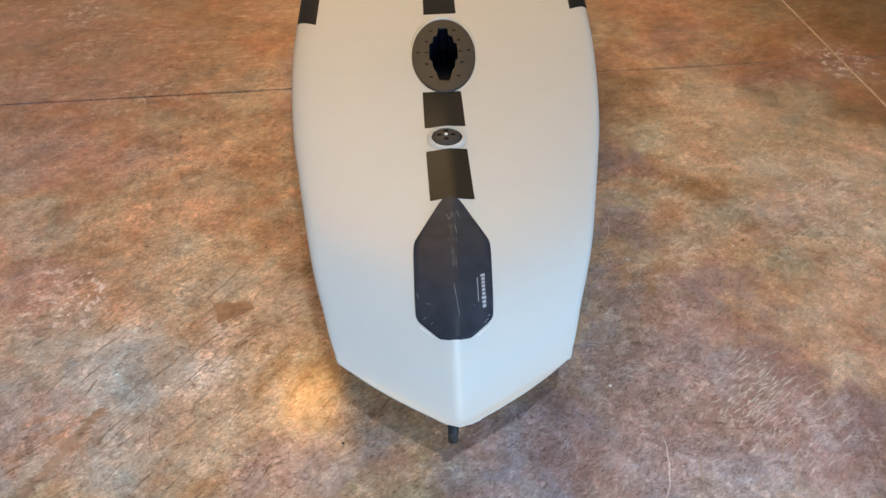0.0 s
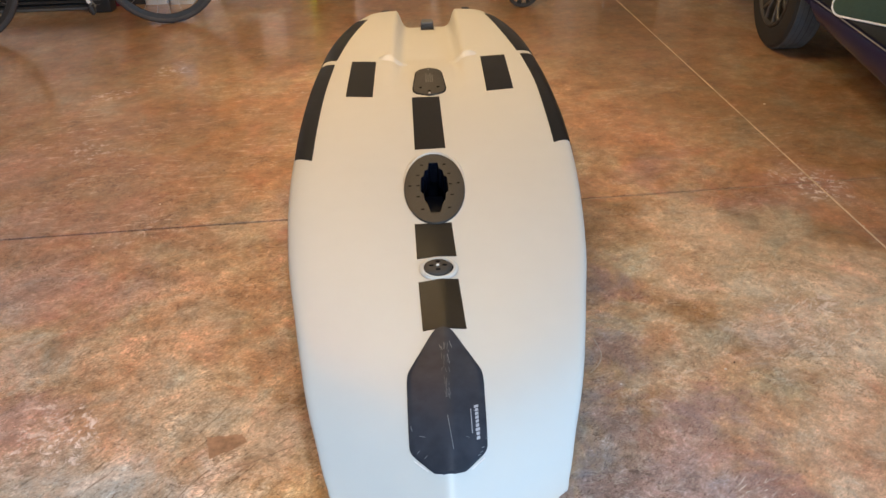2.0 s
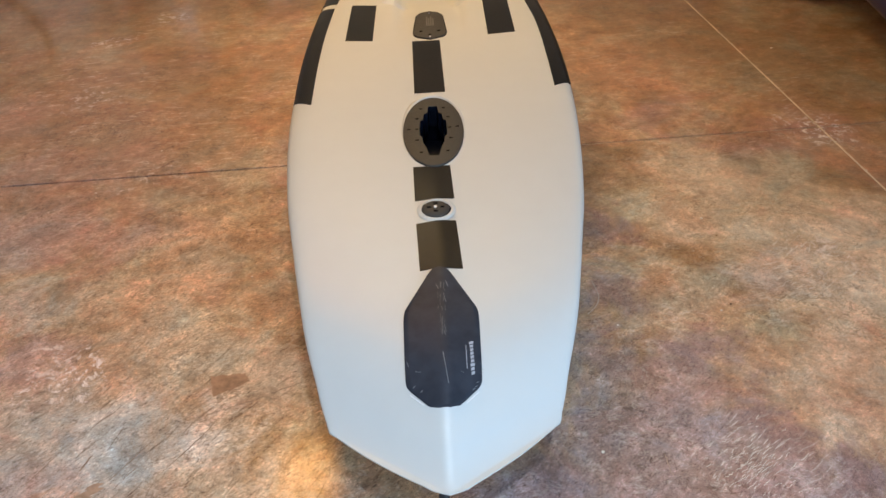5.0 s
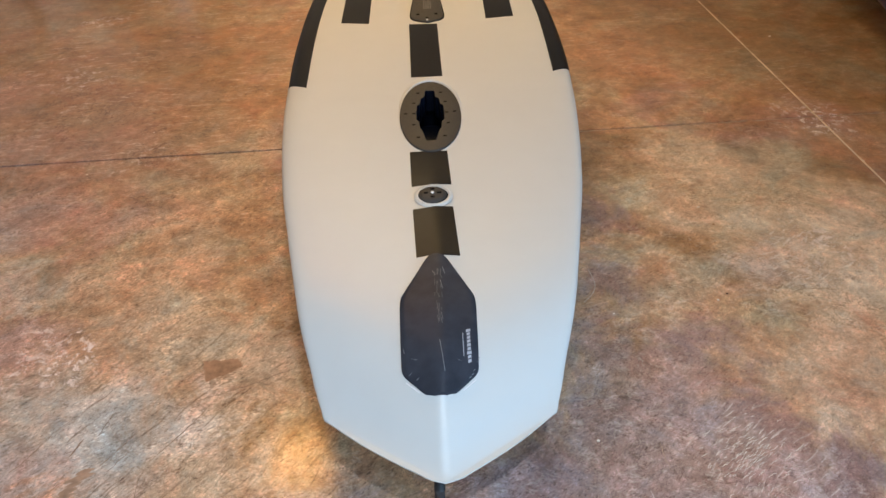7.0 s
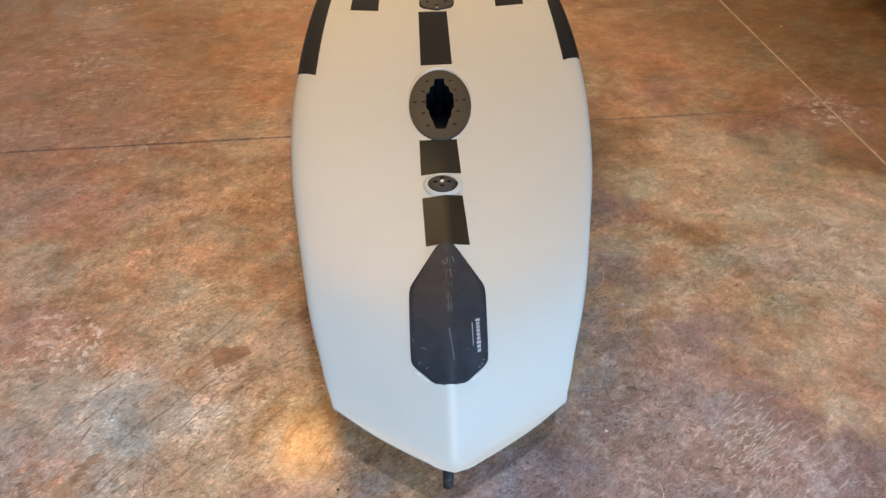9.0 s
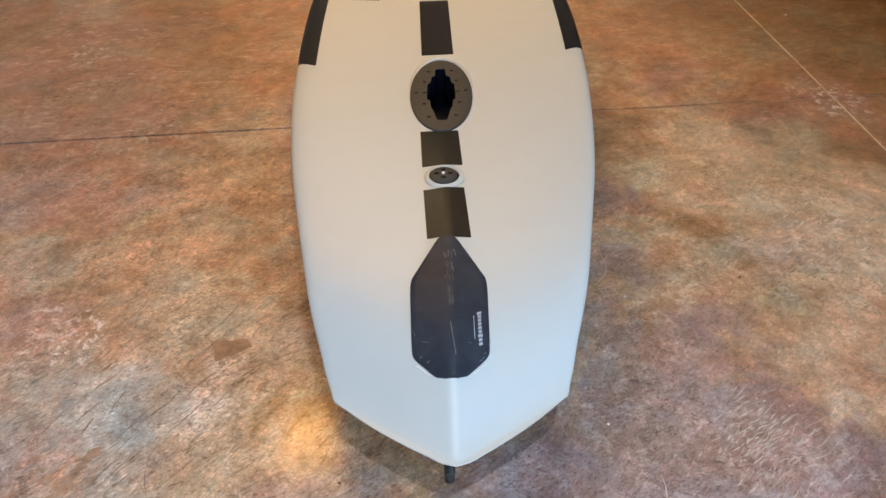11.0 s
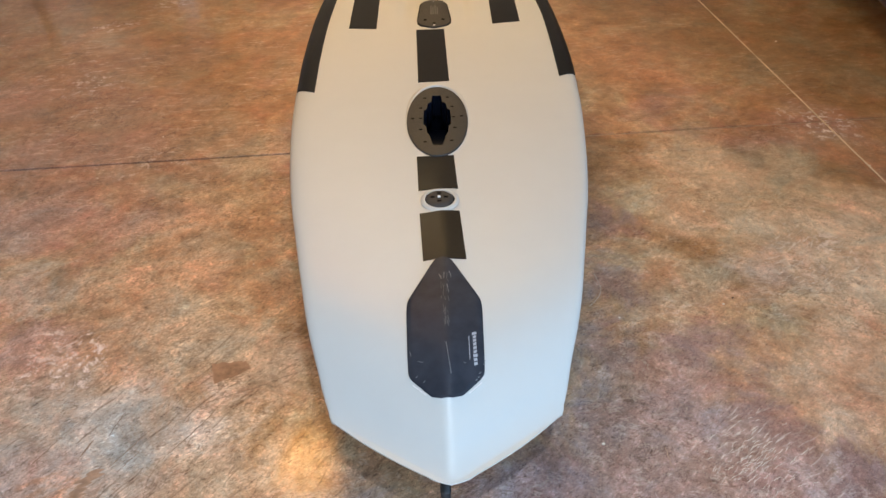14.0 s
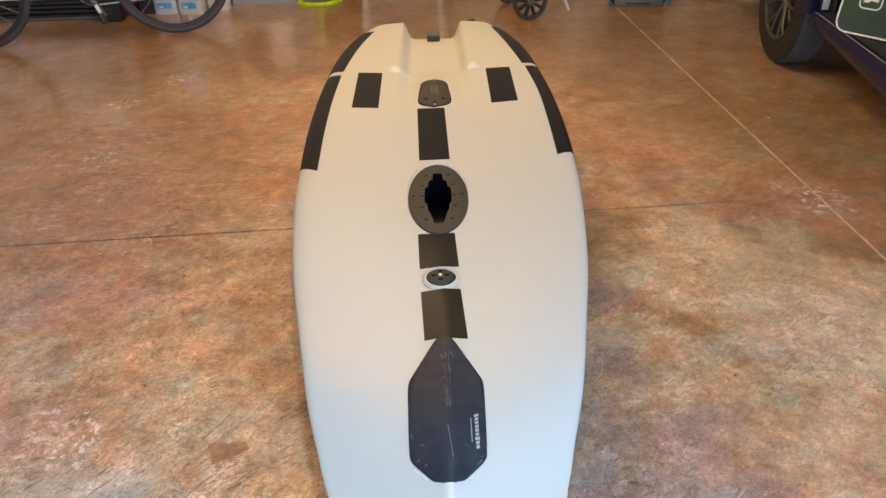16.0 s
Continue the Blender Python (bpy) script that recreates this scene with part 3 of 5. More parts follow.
for k in range(84):
    at = Vector((0.668 + brushed.gauss(0, 0.046), 0.985 + brushed.gauss(0, 0.058)))
    along = Vector((0.80, 0.60 + brushed.uniform(-0.35, 0.2))).normalized() * brushed.uniform(0.005, 0.016)
    floor_line(tuple(at - along), tuple(at + along), brushed.uniform(0.0009, 0.0017), CHIP, "pale brushed scratch in the concrete", 300 + k)
clumps = random.Random(5)
for k in range(14):
    at = CROSS + ALONG * clumps.uniform(-0.9, 1.9) + ACROSS * clumps.uniform(-0.002, 0.002)
    size = clumps.uniform(0.003, 0.006)
    part("dust_clump", ragged_patch([tuple(at + Vector((-size, -size * 0.5))), tuple(at + Vector((size, -size * 0.7))), tuple(at + Vector((size * 0.6, size)))], 0.0008, 200 + k, 0.003), CHIP, floor, "pale crumb of dust in the joint", smooth=0)
# a pale curved scratch beside the kayak
arc_line = [Vector((0.433 + 0.010 * math.sin(2.2 * v) - 0.110 * max(0.0, v - 0.35) ** 2, 1.630 - 0.140 * v, 0)) for v in np.linspace(0, 1, 12)]
scratch = grid([[(p.x - 0.0012, p.y, 0.0), (p.x - 0.0008, p.y, 0.0006), (p.x + 0.0008, p.y, 0.0006), (p.x + 0.0012, p.y, 0.0)] for p in arc_line])
bmesh.ops.recalc_face_normals(scratch, faces=scratch.faces)
part("scratch", scratch, SCUFF, floor, "pale curved scratch in the concrete", smooth=0)


def wall(name, x0, y0, z0, x1, y1, z1, label, mat=PLASTER):
    return tagged(part(name, box(x0, y0, z0, x1, y1, z1, 0), mat, smooth=0), label, "wall", kind="structure")


wall("wall_back", LEFT, BACK, 0, RIGHT, BACK + 0.15, TOP, "plain tan painted garage back wall", DIMWALL)
wall("wall_left", LEFT - 0.15, FRONT - 0.15, 0, LEFT, BACK + 0.15, TOP, "plain painted garage side wall")
wall("wall_right", RIGHT, FRONT - 0.15, 0, RIGHT + 0.15, BACK + 0.15, TOP, "plain painted garage side wall")
front = bmesh.new()
for x0, z0, x1, z1 in ((LEFT, 0, -2.3, TOP), (3.9, 0, RIGHT, TOP), (-2.3, 2.4, 3.9, TOP)):
    box(x0, FRONT - 0.15, z0, x1, FRONT, z1, 0, front)
tagged(part("wall_front", front, PLASTER, smooth=0), "garage front wall with a wide open doorway", "wall", kind="structure")
tagged(part("ceiling", box(LEFT - 0.15, FRONT - 0.15, TOP, RIGHT + 0.15, BACK + 0.15, TOP + 0.15, 0), PLASTER, smooth=0), "plain painted garage ceiling", "ceiling", kind="structure")
tagged(part("ground", box(-300, -300, -0.30, 300, 300, -0.18, 0), DRIVE, smooth=0), "pale concrete driveway outside the garage", "ground", kind="structure")


def ceiling_light(x, y, r=1.0):
    t = thing("ceiling_light", (x, y, TOP), "round flush ceiling light with a warm glowing diffuser", "ceiling light", "garage ceiling lights")
    part("base_plate", lathe([(0.0, TOP), (0.17 * r, TOP), (0.17 * r, TOP - 0.03), (0.165 * r, TOP - 0.04), (0.0, TOP - 0.04)], 40, m=pose(x, y, 0)), WHITE, t)
    part("diffuser", lathe([(0.0, TOP - 0.042), (0.15 * r, TOP - 0.042), (0.148 * r, TOP - 0.08), (0.12 * r, TOP - 0.115), (0.07 * r, TOP - 0.132), (0.0, TOP - 0.136)], 40, m=pose(x, y, 0)), LAMPGLOW, t)


ceiling_light(-0.91, 2.93)


# an unseen fitting, made up to carry the warm fill
def added_panel(x, y, width, length):
    t = thing("added_panel", (x, y, TOP), "added unseen ceiling panel with a warm glowing diffuser", "ceiling light")
    part("housing", box(x - width / 2 - 0.03, y - length / 2 - 0.03, TOP - 0.05, x + width / 2 + 0.03, y + length / 2 + 0.03, TOP - 0.001, 0.008), WHITE, t)
    part("diffuser", box(x - width / 2, y - length / 2, TOP - 0.10, x + width / 2, y + length / 2, TOP - 0.051, 0.02), LAMPGLOW, t)


added_panel(-0.05, 3.40, 1.35, 1.8)
# this fitting is unseen, added to go with the fill over the back
ceiling_light(-0.74, 4.75)
ceiling_light(0.20, -0.10, 0.8)

# ---- the kayak ----
def curve(points):
    """A smooth curve through (y, value) pairs."""
    ys, vs = np.array([p[0] for p in points]), np.array([p[1] for p in points])
    slope = np.gradient(vs, ys)

    def value(y):
        y = np.clip(y, ys[0], ys[-1])
        i = np.clip(np.searchsorted(ys, y) - 1, 0, len(ys) - 2)
        h = ys[i + 1] - ys[i]
        t = (y - ys[i]) / h
        return ((2 * t ** 3 - 3 * t ** 2 + 1) * vs[i] + (t ** 3 - 2 * t ** 2 + t) * h * slope[i]
                + (3 * t ** 2 - 2 * t ** 3) * vs[i + 1] + (t ** 3 - t ** 2) * h * slope[i + 1])
    return value


def ease(a, b, v):
    t = np.clip((v - a) / (b - a), 0, 1)
    return t * t * (3 - 2 * t)


BOW, STERN, CORNER = 0.795, 3.92, 0.948
bow_width = curve([(0.795, 0.0), (0.803, 0.0275), (0.815, 0.051), (0.845, 0.1015), (0.885, 0.160), (0.92, 0.2035), (0.948, 0.235)])
side_width = curve([(0.948, 0.236), (1.0, 0.250), (1.09, 0.275), (1.2, 0.302), (1.35, 0.338), (1.5, 0.369), (1.67, 0.397), (1.85, 0.421),
                    (2.0, 0.438), (2.25, 0.457), (2.55, 0.467), (2.85, 0.469), (3.05, 0.464), (3.25, 0.453), (3.45, 0.430), (3.64, 0.390),
                    (3.76, 0.354), (3.84, 0.320), (3.89, 0.294), (3.92, 0.264)])
keel_height = curve([(0.795, 0.204), (0.803, 0.2165), (0.812, 0.2275), (0.822, 0.2375), (0.835, 0.2485), (0.85, 0.2595), (0.88, 0.279), (0.92, 0.3025), (0.98, 0.3265), (1.05, 0.340), (1.2, 0.352),
                     (1.5, 0.359), (2.0, 0.36), (3.0, 0.36), (3.6, 0.352), (3.92, 0.332)])
edge_height = curve([(0.795, 0.203), (0.948, 0.202), (1.3, 0.20), (1.7, 0.20), (2.2, 0.20), (3.0, 0.205), (3.5, 0.23), (3.92, 0.26)])
rim_height = curve([(0.795, 0.200), (0.95, 0.198), (1.05, 0.191), (1.4, 0.175), (2.0, 0.135), (2.6, 0.11), (3.92, 0.11)])
fullness = curve([(0.795, 14.0), (0.88, 14.0), (0.948, 16.0), (1.1, 22.0), (1.3, 26.0), (1.8, 22.0), (2.1, 15.0), (2.5, 11.0), (3.2, 6.6), (3.92, 4.6)])


def half_width(y):
    return np.where(y < CORNER, bow_width(y), side_width(y)) - 0.0058 * ease(BOW, 0.82, y) * (1 - ease(0.96, 1.15, y)) - 0.0030 * ease(0.96, 1.15, y) * (1 - ease(2.1, 2.6, y)) + 0.0100 * ease(0.925, 1.005, y) * (1 - ease(1.08, 1.45, y))


def channel(x, y):
    """How far the tunnel under the stern lies below the hull."""
    deep = 0.009 * ease(2.55, 3.02, y) + 0.030 * ease(2.90, 3.17, y) + 0.022 * ease(3.1, 3.8, y)
    crease = 0.0065 * ease(2.50, 2.95, y) * (1 - ease(2.98, 3.10, y)) * np.exp(-((np.abs(x) - 0.112) / 0.020) ** 2)
    return deep * (1 - ease(0.108, 0.150, np.abs(x))) + crease


def hull_height(x, y):
    """The bottom rolls over along the two bow edges, which makes a shallow V with a soft keel line."""
    ax = np.where(np.abs(x) > 0.014, np.abs(x), x * x / 0.028 + 0.007)
    r = np.clip(np.abs(x) / np.maximum(half_width(y), 1e-4), 0, 1)
    n = fullness(y)
    crown = keel_height(np.maximum(y - 0.651 * ax * (1 - ease(1.3, 2.2, y)), BOW))
    ridge = (0.009 * np.exp(-(np.abs(x) / 0.05) ** 1.5) - 0.004) * (1 - ease(1.4, 1.82, y)) * ease(0.86, 1.0, y) * (1 - r)
    top = edge_height(y) + (crown - edge_height(y)) * np.power(np.maximum(1 - r ** n, 0), 1 / n)
    return top + ridge - channel(x, y)


HUB, HUB_X, HUB_Y = (-0.004, 1.910), 0.0885, 0.211


def bow_brim(row):
    """The bow's edges are drawn out forwards into a flat brim, so that no upright side shows below them."""
    out = []
    for x, y, z in row:
        low = float(edge_height(np.array(y)))
        u = min(1.0, max(0.0, (low + 0.050 - z) / 0.050))
        d = 0.0180 * u * u * (1 - float(ease(1.0, 1.35, y)))
        # behind the corners the sides lean in towards the deck
        w = max(float(half_width(np.array(y))), 0.001)
        top = max(float(keel_height(np.array(max(y - 0.651 * w, BOW)))), low + 0.01)
        lean = 0.024 * float(ease(0.95, 1.04, y) * (1 - ease(1.25, 1.6, y))) * min(1.0, max(0.0, (top - z) / (top - low))) * float(ease(0.9, 0.98, abs(x) / w))
        out.append((x * (1 - 0.86 * d) - math.copysign(lean, x), y - 0.72 * d, z + d))
    return out


def hull_mesh():
    """The bottom of the hull, its sides, and the rolled edge where hull and deck meet."""
    ys = sorted(set([BOW + 0.0005, BOW + 0.003, 0.802, 0.808, 0.815] + list(np.linspace(0.823, CORNER, 18)) + list(np.linspace(0.958, 3.0, 96))
                    + list(np.linspace(3.01, 3.84, 56)) + list(np.linspace(3.85, STERN, 10))))
    turn = np.radians(np.concatenate([np.linspace(0, 84, 44), [85.6, 87, 88.2, 89, 89.6, 90]]))
    s = np.sin(turn)
    s = np.concatenate([-s[::-1], s[1:]])
    rows = []
    for y in ys:
        y = float(y)
        w = float(half_width(np.array(y)))
        x = s * w
        z = hull_height(x, np.full_like(x, y))
        # the middle of the stern is cut back
        back = 0.10 * float(ease(3.55, STERN, y)) * (1 - ease(0.085, 0.150, np.abs(x)))
        # shoulders roll over at the transom
        z = z - 0.030 * float(ease(3.84, STERN, y)) ** 2
        low = float(rim_height(np.array(y)))
        rim = w + 0.0004 + 0.0026 * float(ease(0.94, 1.1, y)) - 0.016 * float(ease(2.0, 2.6, y))
        left = [(-rim + min(0.02, rim * 0.6), y, low - 0.009), (-rim - 0.000, y, low - 0.006), (-rim - 0.0020, y, low - 0.003), (-rim - 0.001, y, low - 0.0005)]
        tuck = 1 - float(ease(1.0, 1.35, y))
        tucked = [(-rim + min(0.035, rim * 0.8), y, low - 0.022 * min(1, rim / 0.12)), (-rim + min(0.014, rim * 0.5), y, low - 0.009 * min(1, rim / 0.12)), (-rim + min(0.005, rim * 0.3), y, low - 0.003 * min(1, rim / 0.12)), (-rim, y, low + 0.001)]
        left = [tuple(p + (q - p) * tuck for p, q in zip(a, b)) for a, b in zip(left, tucked)]
        ze = float(edge_height(np.array(y)))
        wall_pts = [(-w - (rim - w) * (1 - k) * 0.15, y, low + (ze - low) * k + 0.001) for k in (0.15, 0.4, 0.7, 0.9)] if ze > low + 0.012 else [(-w - 0.001, y, low + (ze - low) * k + 0.0005 * k) for k in (0.15, 0.4, 0.7, 0.9)]
        # a thin rounded seam where the hull meets the deck
        k = (0.5 + 0.5 * float(ease(0.93, 1.02, y))) * float(ease(0.80, 0.84, y)) * (1 - float(ease(2.2, 2.6, y)))
        seam = [(-w - 0.0018 * k - 0.0002, y, ze - 0.0012 * k), (-w - 0.0022 * k - 0.0002, y, ze + 0.0010 * k), (-w - 0.0012 * k, y, ze + 0.0026 * k), (-w + 0.0010 * k, y, ze + 0.0028 * k)]
        half = left + wall_pts + seam
        rows.append(half + list(zip(x, y - back, z)) + [(-a, b, c) for a, b, c in half[::-1]])
    end = rows[-1]
    for out, down in ((0.010, 0.006), (0.018, 0.020), (0.022, 0.045), (0.022, 0.10), (0.012, 0.16)):
        rows.append([(a * (1 - out), b + out, max(c - down * min(1, max(c - 0.07, 0) / 0.15), 0.076)) for a, b, c in end])
    rows.insert(0, [(0.0, BOW - 0.0005, 0.201 + (c - 0.201) * 0.3) for a, b, c in rows[0]])
    rows = [[(a * (1 - 0.026 * float(ease(0.80, 0.84, b) * (1 - ease(0.98, 1.20, b))) * (a > 0)), b, c) for a, b, c in row] for row in rows]
    rows = [[(a - 0.0045 * float(ease(0.78, 1.15, b) * (1 - ease(1.7, 2.5, b))), b, c) for a, b, c in row] for row in rows]
    rows = [bow_brim(row) for row in rows]
    bm = grid(rows)
    gone = [f for f in bm.faces if ((f.calc_center_median().x - HUB[0]) / 0.070) ** 2 + ((f.calc_center_median().y - HUB[1]) / 0.185) ** 2 < 1]
    bmesh.ops.delete(bm, geom=gone, context="FACES")
    bmesh.ops.remove_doubles(bm, verts=bm.verts, dist=1e-5)
    bmesh.ops.recalc_face_normals(bm, faces=bm.faces)
    return bm


def deck_mesh():
    """The deck under the hull, on which the kayak lies."""
    rows = []
    for y in np.linspace(BOW + 0.13, STERN, 60):
        y = float(y)
        w = max(float(half_width(np.array(y))) - 0.05, 0.004) * (0.35 + 0.65 * float(ease(BOW + 0.13, 1.35, y)))
        z = float(rim_height(np.array(y)))
        foot = 0.05 * (1 - float(ease(0.93, 1.3, y)))
        prof = [(-w - 0.02, z - 0.010), (-w, z - 0.03), (-w * 0.90, z * 0.6), (-w * 0.80, max(0.02, foot)), (-w * 0.66, max(0.003, foot * 0.8)), (0, max(0.0, foot * 0.7))]
        rows.append([(x, y, zz) for x, zz in prof] + [(-x, y, zz) for x, zz in prof[-2::-1]])
    bm = grid(rows)
    bmesh.ops.recalc_face_normals(bm, faces=bm.faces)
    return bm


def on_hull(x, y, lift):
    return (x, y, float(hull_height(np.array(float(x)), np.array(float(y)))) + lift)


def sheet(edges, rows, cols, lift=0.0012):
    """A thin sheet laid on the hull. edges(v) gives the two ends of the row at v from 0 to 1."""
    pts = []
    for i in range(rows + 1):
        (xa, ya), (xb, yb) = edges(i / rows)
        pts.append([(xa + (xb - xa) * k / cols, ya + (yb - ya) * k / cols) for k in range(cols + 1)])
    top = [[on_hull(x, y, lift) for x, y in row] for row in pts]
    frame_low = lambda row: [on_hull(x, y, -0.002) for x, y in row]
    bm = grid(top)
    grid([top[0], frame_low(pts[0])], bm)
    grid([top[-1], frame_low(pts[-1])], bm)
    for k in (0, cols):
        grid([[r[k] for r in top], [on_hull(*r[k], -0.002) for r in pts]], bm)
    bmesh.ops.remove_doubles(bm, verts=bm.verts, dist=1e-6)
    bmesh.ops.recalc_face_normals(bm, faces=bm.faces)
    return bm


def quad(a, b, c, d):
    """Edges of a four-cornered sheet: a, b at the far end, c, d below them."""
    mix = lambda p, q, v: (p[0] + (q[0] - p[0]) * v, p[1] + (q[1] - p[1]) * v)
    return lambda v: (mix(a, d, v), mix(b, c, v))


kayak = thing("kayak", (0, 2.4, 0), "upturned pale sand plastic kayak lying on the garage floor", "kayak")
part("hull", hull_mesh(), HULL, kayak, "smooth pale moulded plastic hull bottom", smooth=50)
part("deck", deck_mesh(), DECK, kayak, "plastic deck turned to the floor, coloured darker for shade", smooth=50)

# strips of black tape
for a, b, c, d in (((-0.069, 2.607), (0.032, 2.607), (0.038, 2.170), (-0.060, 2.166)),
                   ((-0.062, 1.706), (0.037, 1.707), (0.042, 1.546), (-0.057, 1.541)),
                   ((-0.054, 1.443), (0.042, 1.449), (0.050, 1.268), (-0.046, 1.264)),
                   ((-0.317, 3.036), (-0.216, 3.018), (-0.214, 2.626), (-0.315, 2.641)),
                   ((0.216, 3.040), (0.318, 3.054), (0.312, 2.662), (0.210, 2.645))):
    part("tape_patch", sheet(quad(a, b, c, d), 20, 12), TAPE, kayak, "matt black vinyl tape patch")


def side_strip(sign, y0, y1, lean, inner):
    line = curve(inner)

    def edges(v):
        y = y0 + (y1 - y0) * v
        xi = float(line(np.array(y)))
        yo = y + lean
        xo = float(half_width(np.array(yo))) * 0.986
        return (sign * xi, y), (sign * xo, yo)
    bm = bmesh.new()
    rows, cols, lift = 36, 14, 0.0016
    top = []
    for i in range(rows + 1):
        (xa, ya), (xb, yb) = edges(i / rows)
        w = [1 - (1 - k / cols) ** 1.8 for k in range(cols + 1)]
        line_pts = [on_hull(xa + (xb - xa) * q, ya + (yb - ya) * q, lift) for q in w]
        top.append([(x + sign * lift * (k / cols), y, z) for k, (x, y, z) in enumerate(line_pts)])
    low = [[(x - sign * 0.003, y, z - 0.003) for x, y, z in row] for row in top]
    grid(top, bm)
    grid([top[0], low[0]], bm), grid([top[-1], low[-1]], bm)
    for k in (0, cols):
        grid([[r[k] for r in top], [r[k] for r in low]], bm)
    bmesh.ops.remove_doubles(bm, verts=bm.verts, dist=1e-6)
    bmesh.ops.recalc_face_normals(bm, faces=bm.faces)
    part("tape_strip", bm, TAPE, kayak, "long black tape strip along the hull's shoulder")


side_strip(-1, 2.118, 3.020, 0.036, [(2.11, 0.383), (2.42, 0.394), (2.71, 0.397), (3.02, 0.389)])
side_strip(-1, 3.072, 3.690, 0.036, [(3.07, 0.385), (3.33, 0.355), (3.55, 0.317), (3.70, 0.287)])
side_strip(1, 2.184, 3.075, 0.042, [(2.17, 0.389), (2.44, 0.399), (2.78, 0.404), (3.08, 0.388)])
side_strip(1, 3.116, 3.745, 0.042, [(3.11, 0.381), (3.36, 0.348), (3.55, 0.322), (3.75, 0.294)])

# keel guard at the bow
guard_edge = [(1.270, 0.004), (1.264, 0.019), (1.249, 0.028), (1.150, 0.075), (1.137, 0.0775), (1.118, 0.078), (1.017, 0.0755), (0.981, 0.0740), (0.972, 0.0705),
              (0.965, 0.065), (0.932, 0.032), (0.927, 0.025), (0.924, 0.013)]


def guard_mesh():
    ys = np.linspace(1.270, 0.924, 70)
    ke = [p[0] for p in guard_edge[::-1]]
    kw = [p[1] for p in guard_edge[::-1]]
    rows = []
    for y in ys:
        w = float(np.interp(y, ke, kw))
        row = []
        for k in range(25):
            q = k / 12 - 1
            x = -0.002 + w * q
            edge = max(0, abs(q) - 0.93) / 0.07
            row.append(on_hull(x - 0.001, y - 0.005, 0.0055 - 0.003 * edge ** 2))
        rows.append([(row[0][0] - 0.001, row[0][1], row[0][2] - 0.008)] + row + [(row[-1][0] + 0.001, row[-1][1], row[-1][2] - 0.008)])
    rows.insert(0, [(x, y + 0.001, z - 0.008) for x, y, z in rows[0]])
    rows.append([(x, y - 0.002, z - 0.010) for x, y, z in rows[-1]])
    bm = grid(rows)
    bmesh.ops.recalc_face_normals(bm, faces=bm.faces)
    return bm


guard = part("keel_guard", guard_mesh(), GUARD, kayak, "scuffed charcoal plastic keel guard on the bow")


def mark(name, x0, y0, x1, y1, width, mat, lean=0.0, lift=0.0064, label=""):
    """A thin printed or scratched stroke on the guard."""
    rows = []
    for i in range(9):
        v = i / 8
        x, y = x0 + (x1 - x0) * v, y0 + (y1 - y0) * v
        rows.append([on_hull(x - width / 2 + width * k / 2, y + lean * (k / 2 - 0.5), lift) for k in range(3)])
    low = [[(x, y, z - 0.0008) for x, y, z in r] for r in rows]
    bm = grid(rows)
    grid(low, bm)
    part(name, bm, mat, guard, label, smooth=0)


# the maker's mark, as plain slanted bars, with a fine line below it
for i in range(9):
    tall = 0.0088 if i in (0, 6) else 0.0066
    ya = 1.050 - i * 0.0080
    mark("print_bar", 0.0545, ya, 0.0545, ya - 0.0055, tall, PRINT, lean=0.0035, label="white printed bar")
mark("print_line", 0.0435, 1.040, 0.0435, 0.990, 0.0013, PRINT, label="fine white printed line")
for x0, y0, x1, y1 in ((-0.002, 1.020, 0.006, 0.955), (-0.058, 0.992, -0.047, 0.987), (0.030, 0.982, 0.037, 0.980), (0.004, 1.178, 0.008, 1.153),
                       (-0.012, 1.208, -0.006, 1.193), (0.010, 1.218, 0.014, 1.200), (-0.074, 1.015, -0.071, 1.005)):
    mark("scratch", x0, y0, x1, y1, 0.0009, SCRATCH, label="pale scratch")
# pale scuffs that also paint the highlight along the guard's ridge
scuffs = random.Random(4)
for k in range(26):
    x, y = scuffs.gauss(-0.002, 0.006), 1.215 - 0.15 * scuffs.random() ** 1.4
    mark("scuff", x, y, x + scuffs.uniform(-0.003, 0.003), y - scuffs.uniform(0.006, 0.022), scuffs.uniform(0.0006, 0.0016), WORN_SHEEN, label="faint scuff and painted sheen on the ridge")
for x, y in ((-0.062, 0.962), (-0.048, 0.950), (0.052, 0.952), (0.060, 0.966), (0.070, 0.990), (0.069, 0.984), (0.057, 0.958)):
    mark("nick", x, y, x + 0.004, y + 0.003, 0.0011, SCRATCH, label="pale nick near the edge")
# loose edge of clear film at the guard's lower end
for sx, yy in ((-1, 0.954), (1, 0.954)):
    bm = grid([[on_hull(sx * (0.066 - 0.026 * v) + sx * 0.0014 * q - 0.002, yy - 0.024 * v - 0.0014 * q, 0.002 + 0.001 * q) for q in (0, 0.5, 1)] for v in np.linspace(0, 1, 8)])
    part("film_edge", bm, WHITE, guard, "lifted edge of clear film")


# oval pedal-drive plate in the middle of the hull
def oval(rx, ry, count=72):
    return arc(*HUB, rx, ry, 0, 360 - 360 / count, count)


slot_half = [(0.012, 0.146), (0.0145, 0.138), (0.016, 0.104), (0.027, 0.093), (0.030, 0.058), (0.038, 0.050), (0.0395, 0.0), (0.039, -0.037),
             (0.032, -0.046), (0.029, -0.084), (0.022, -0.104), (0.0135, -0.155)]


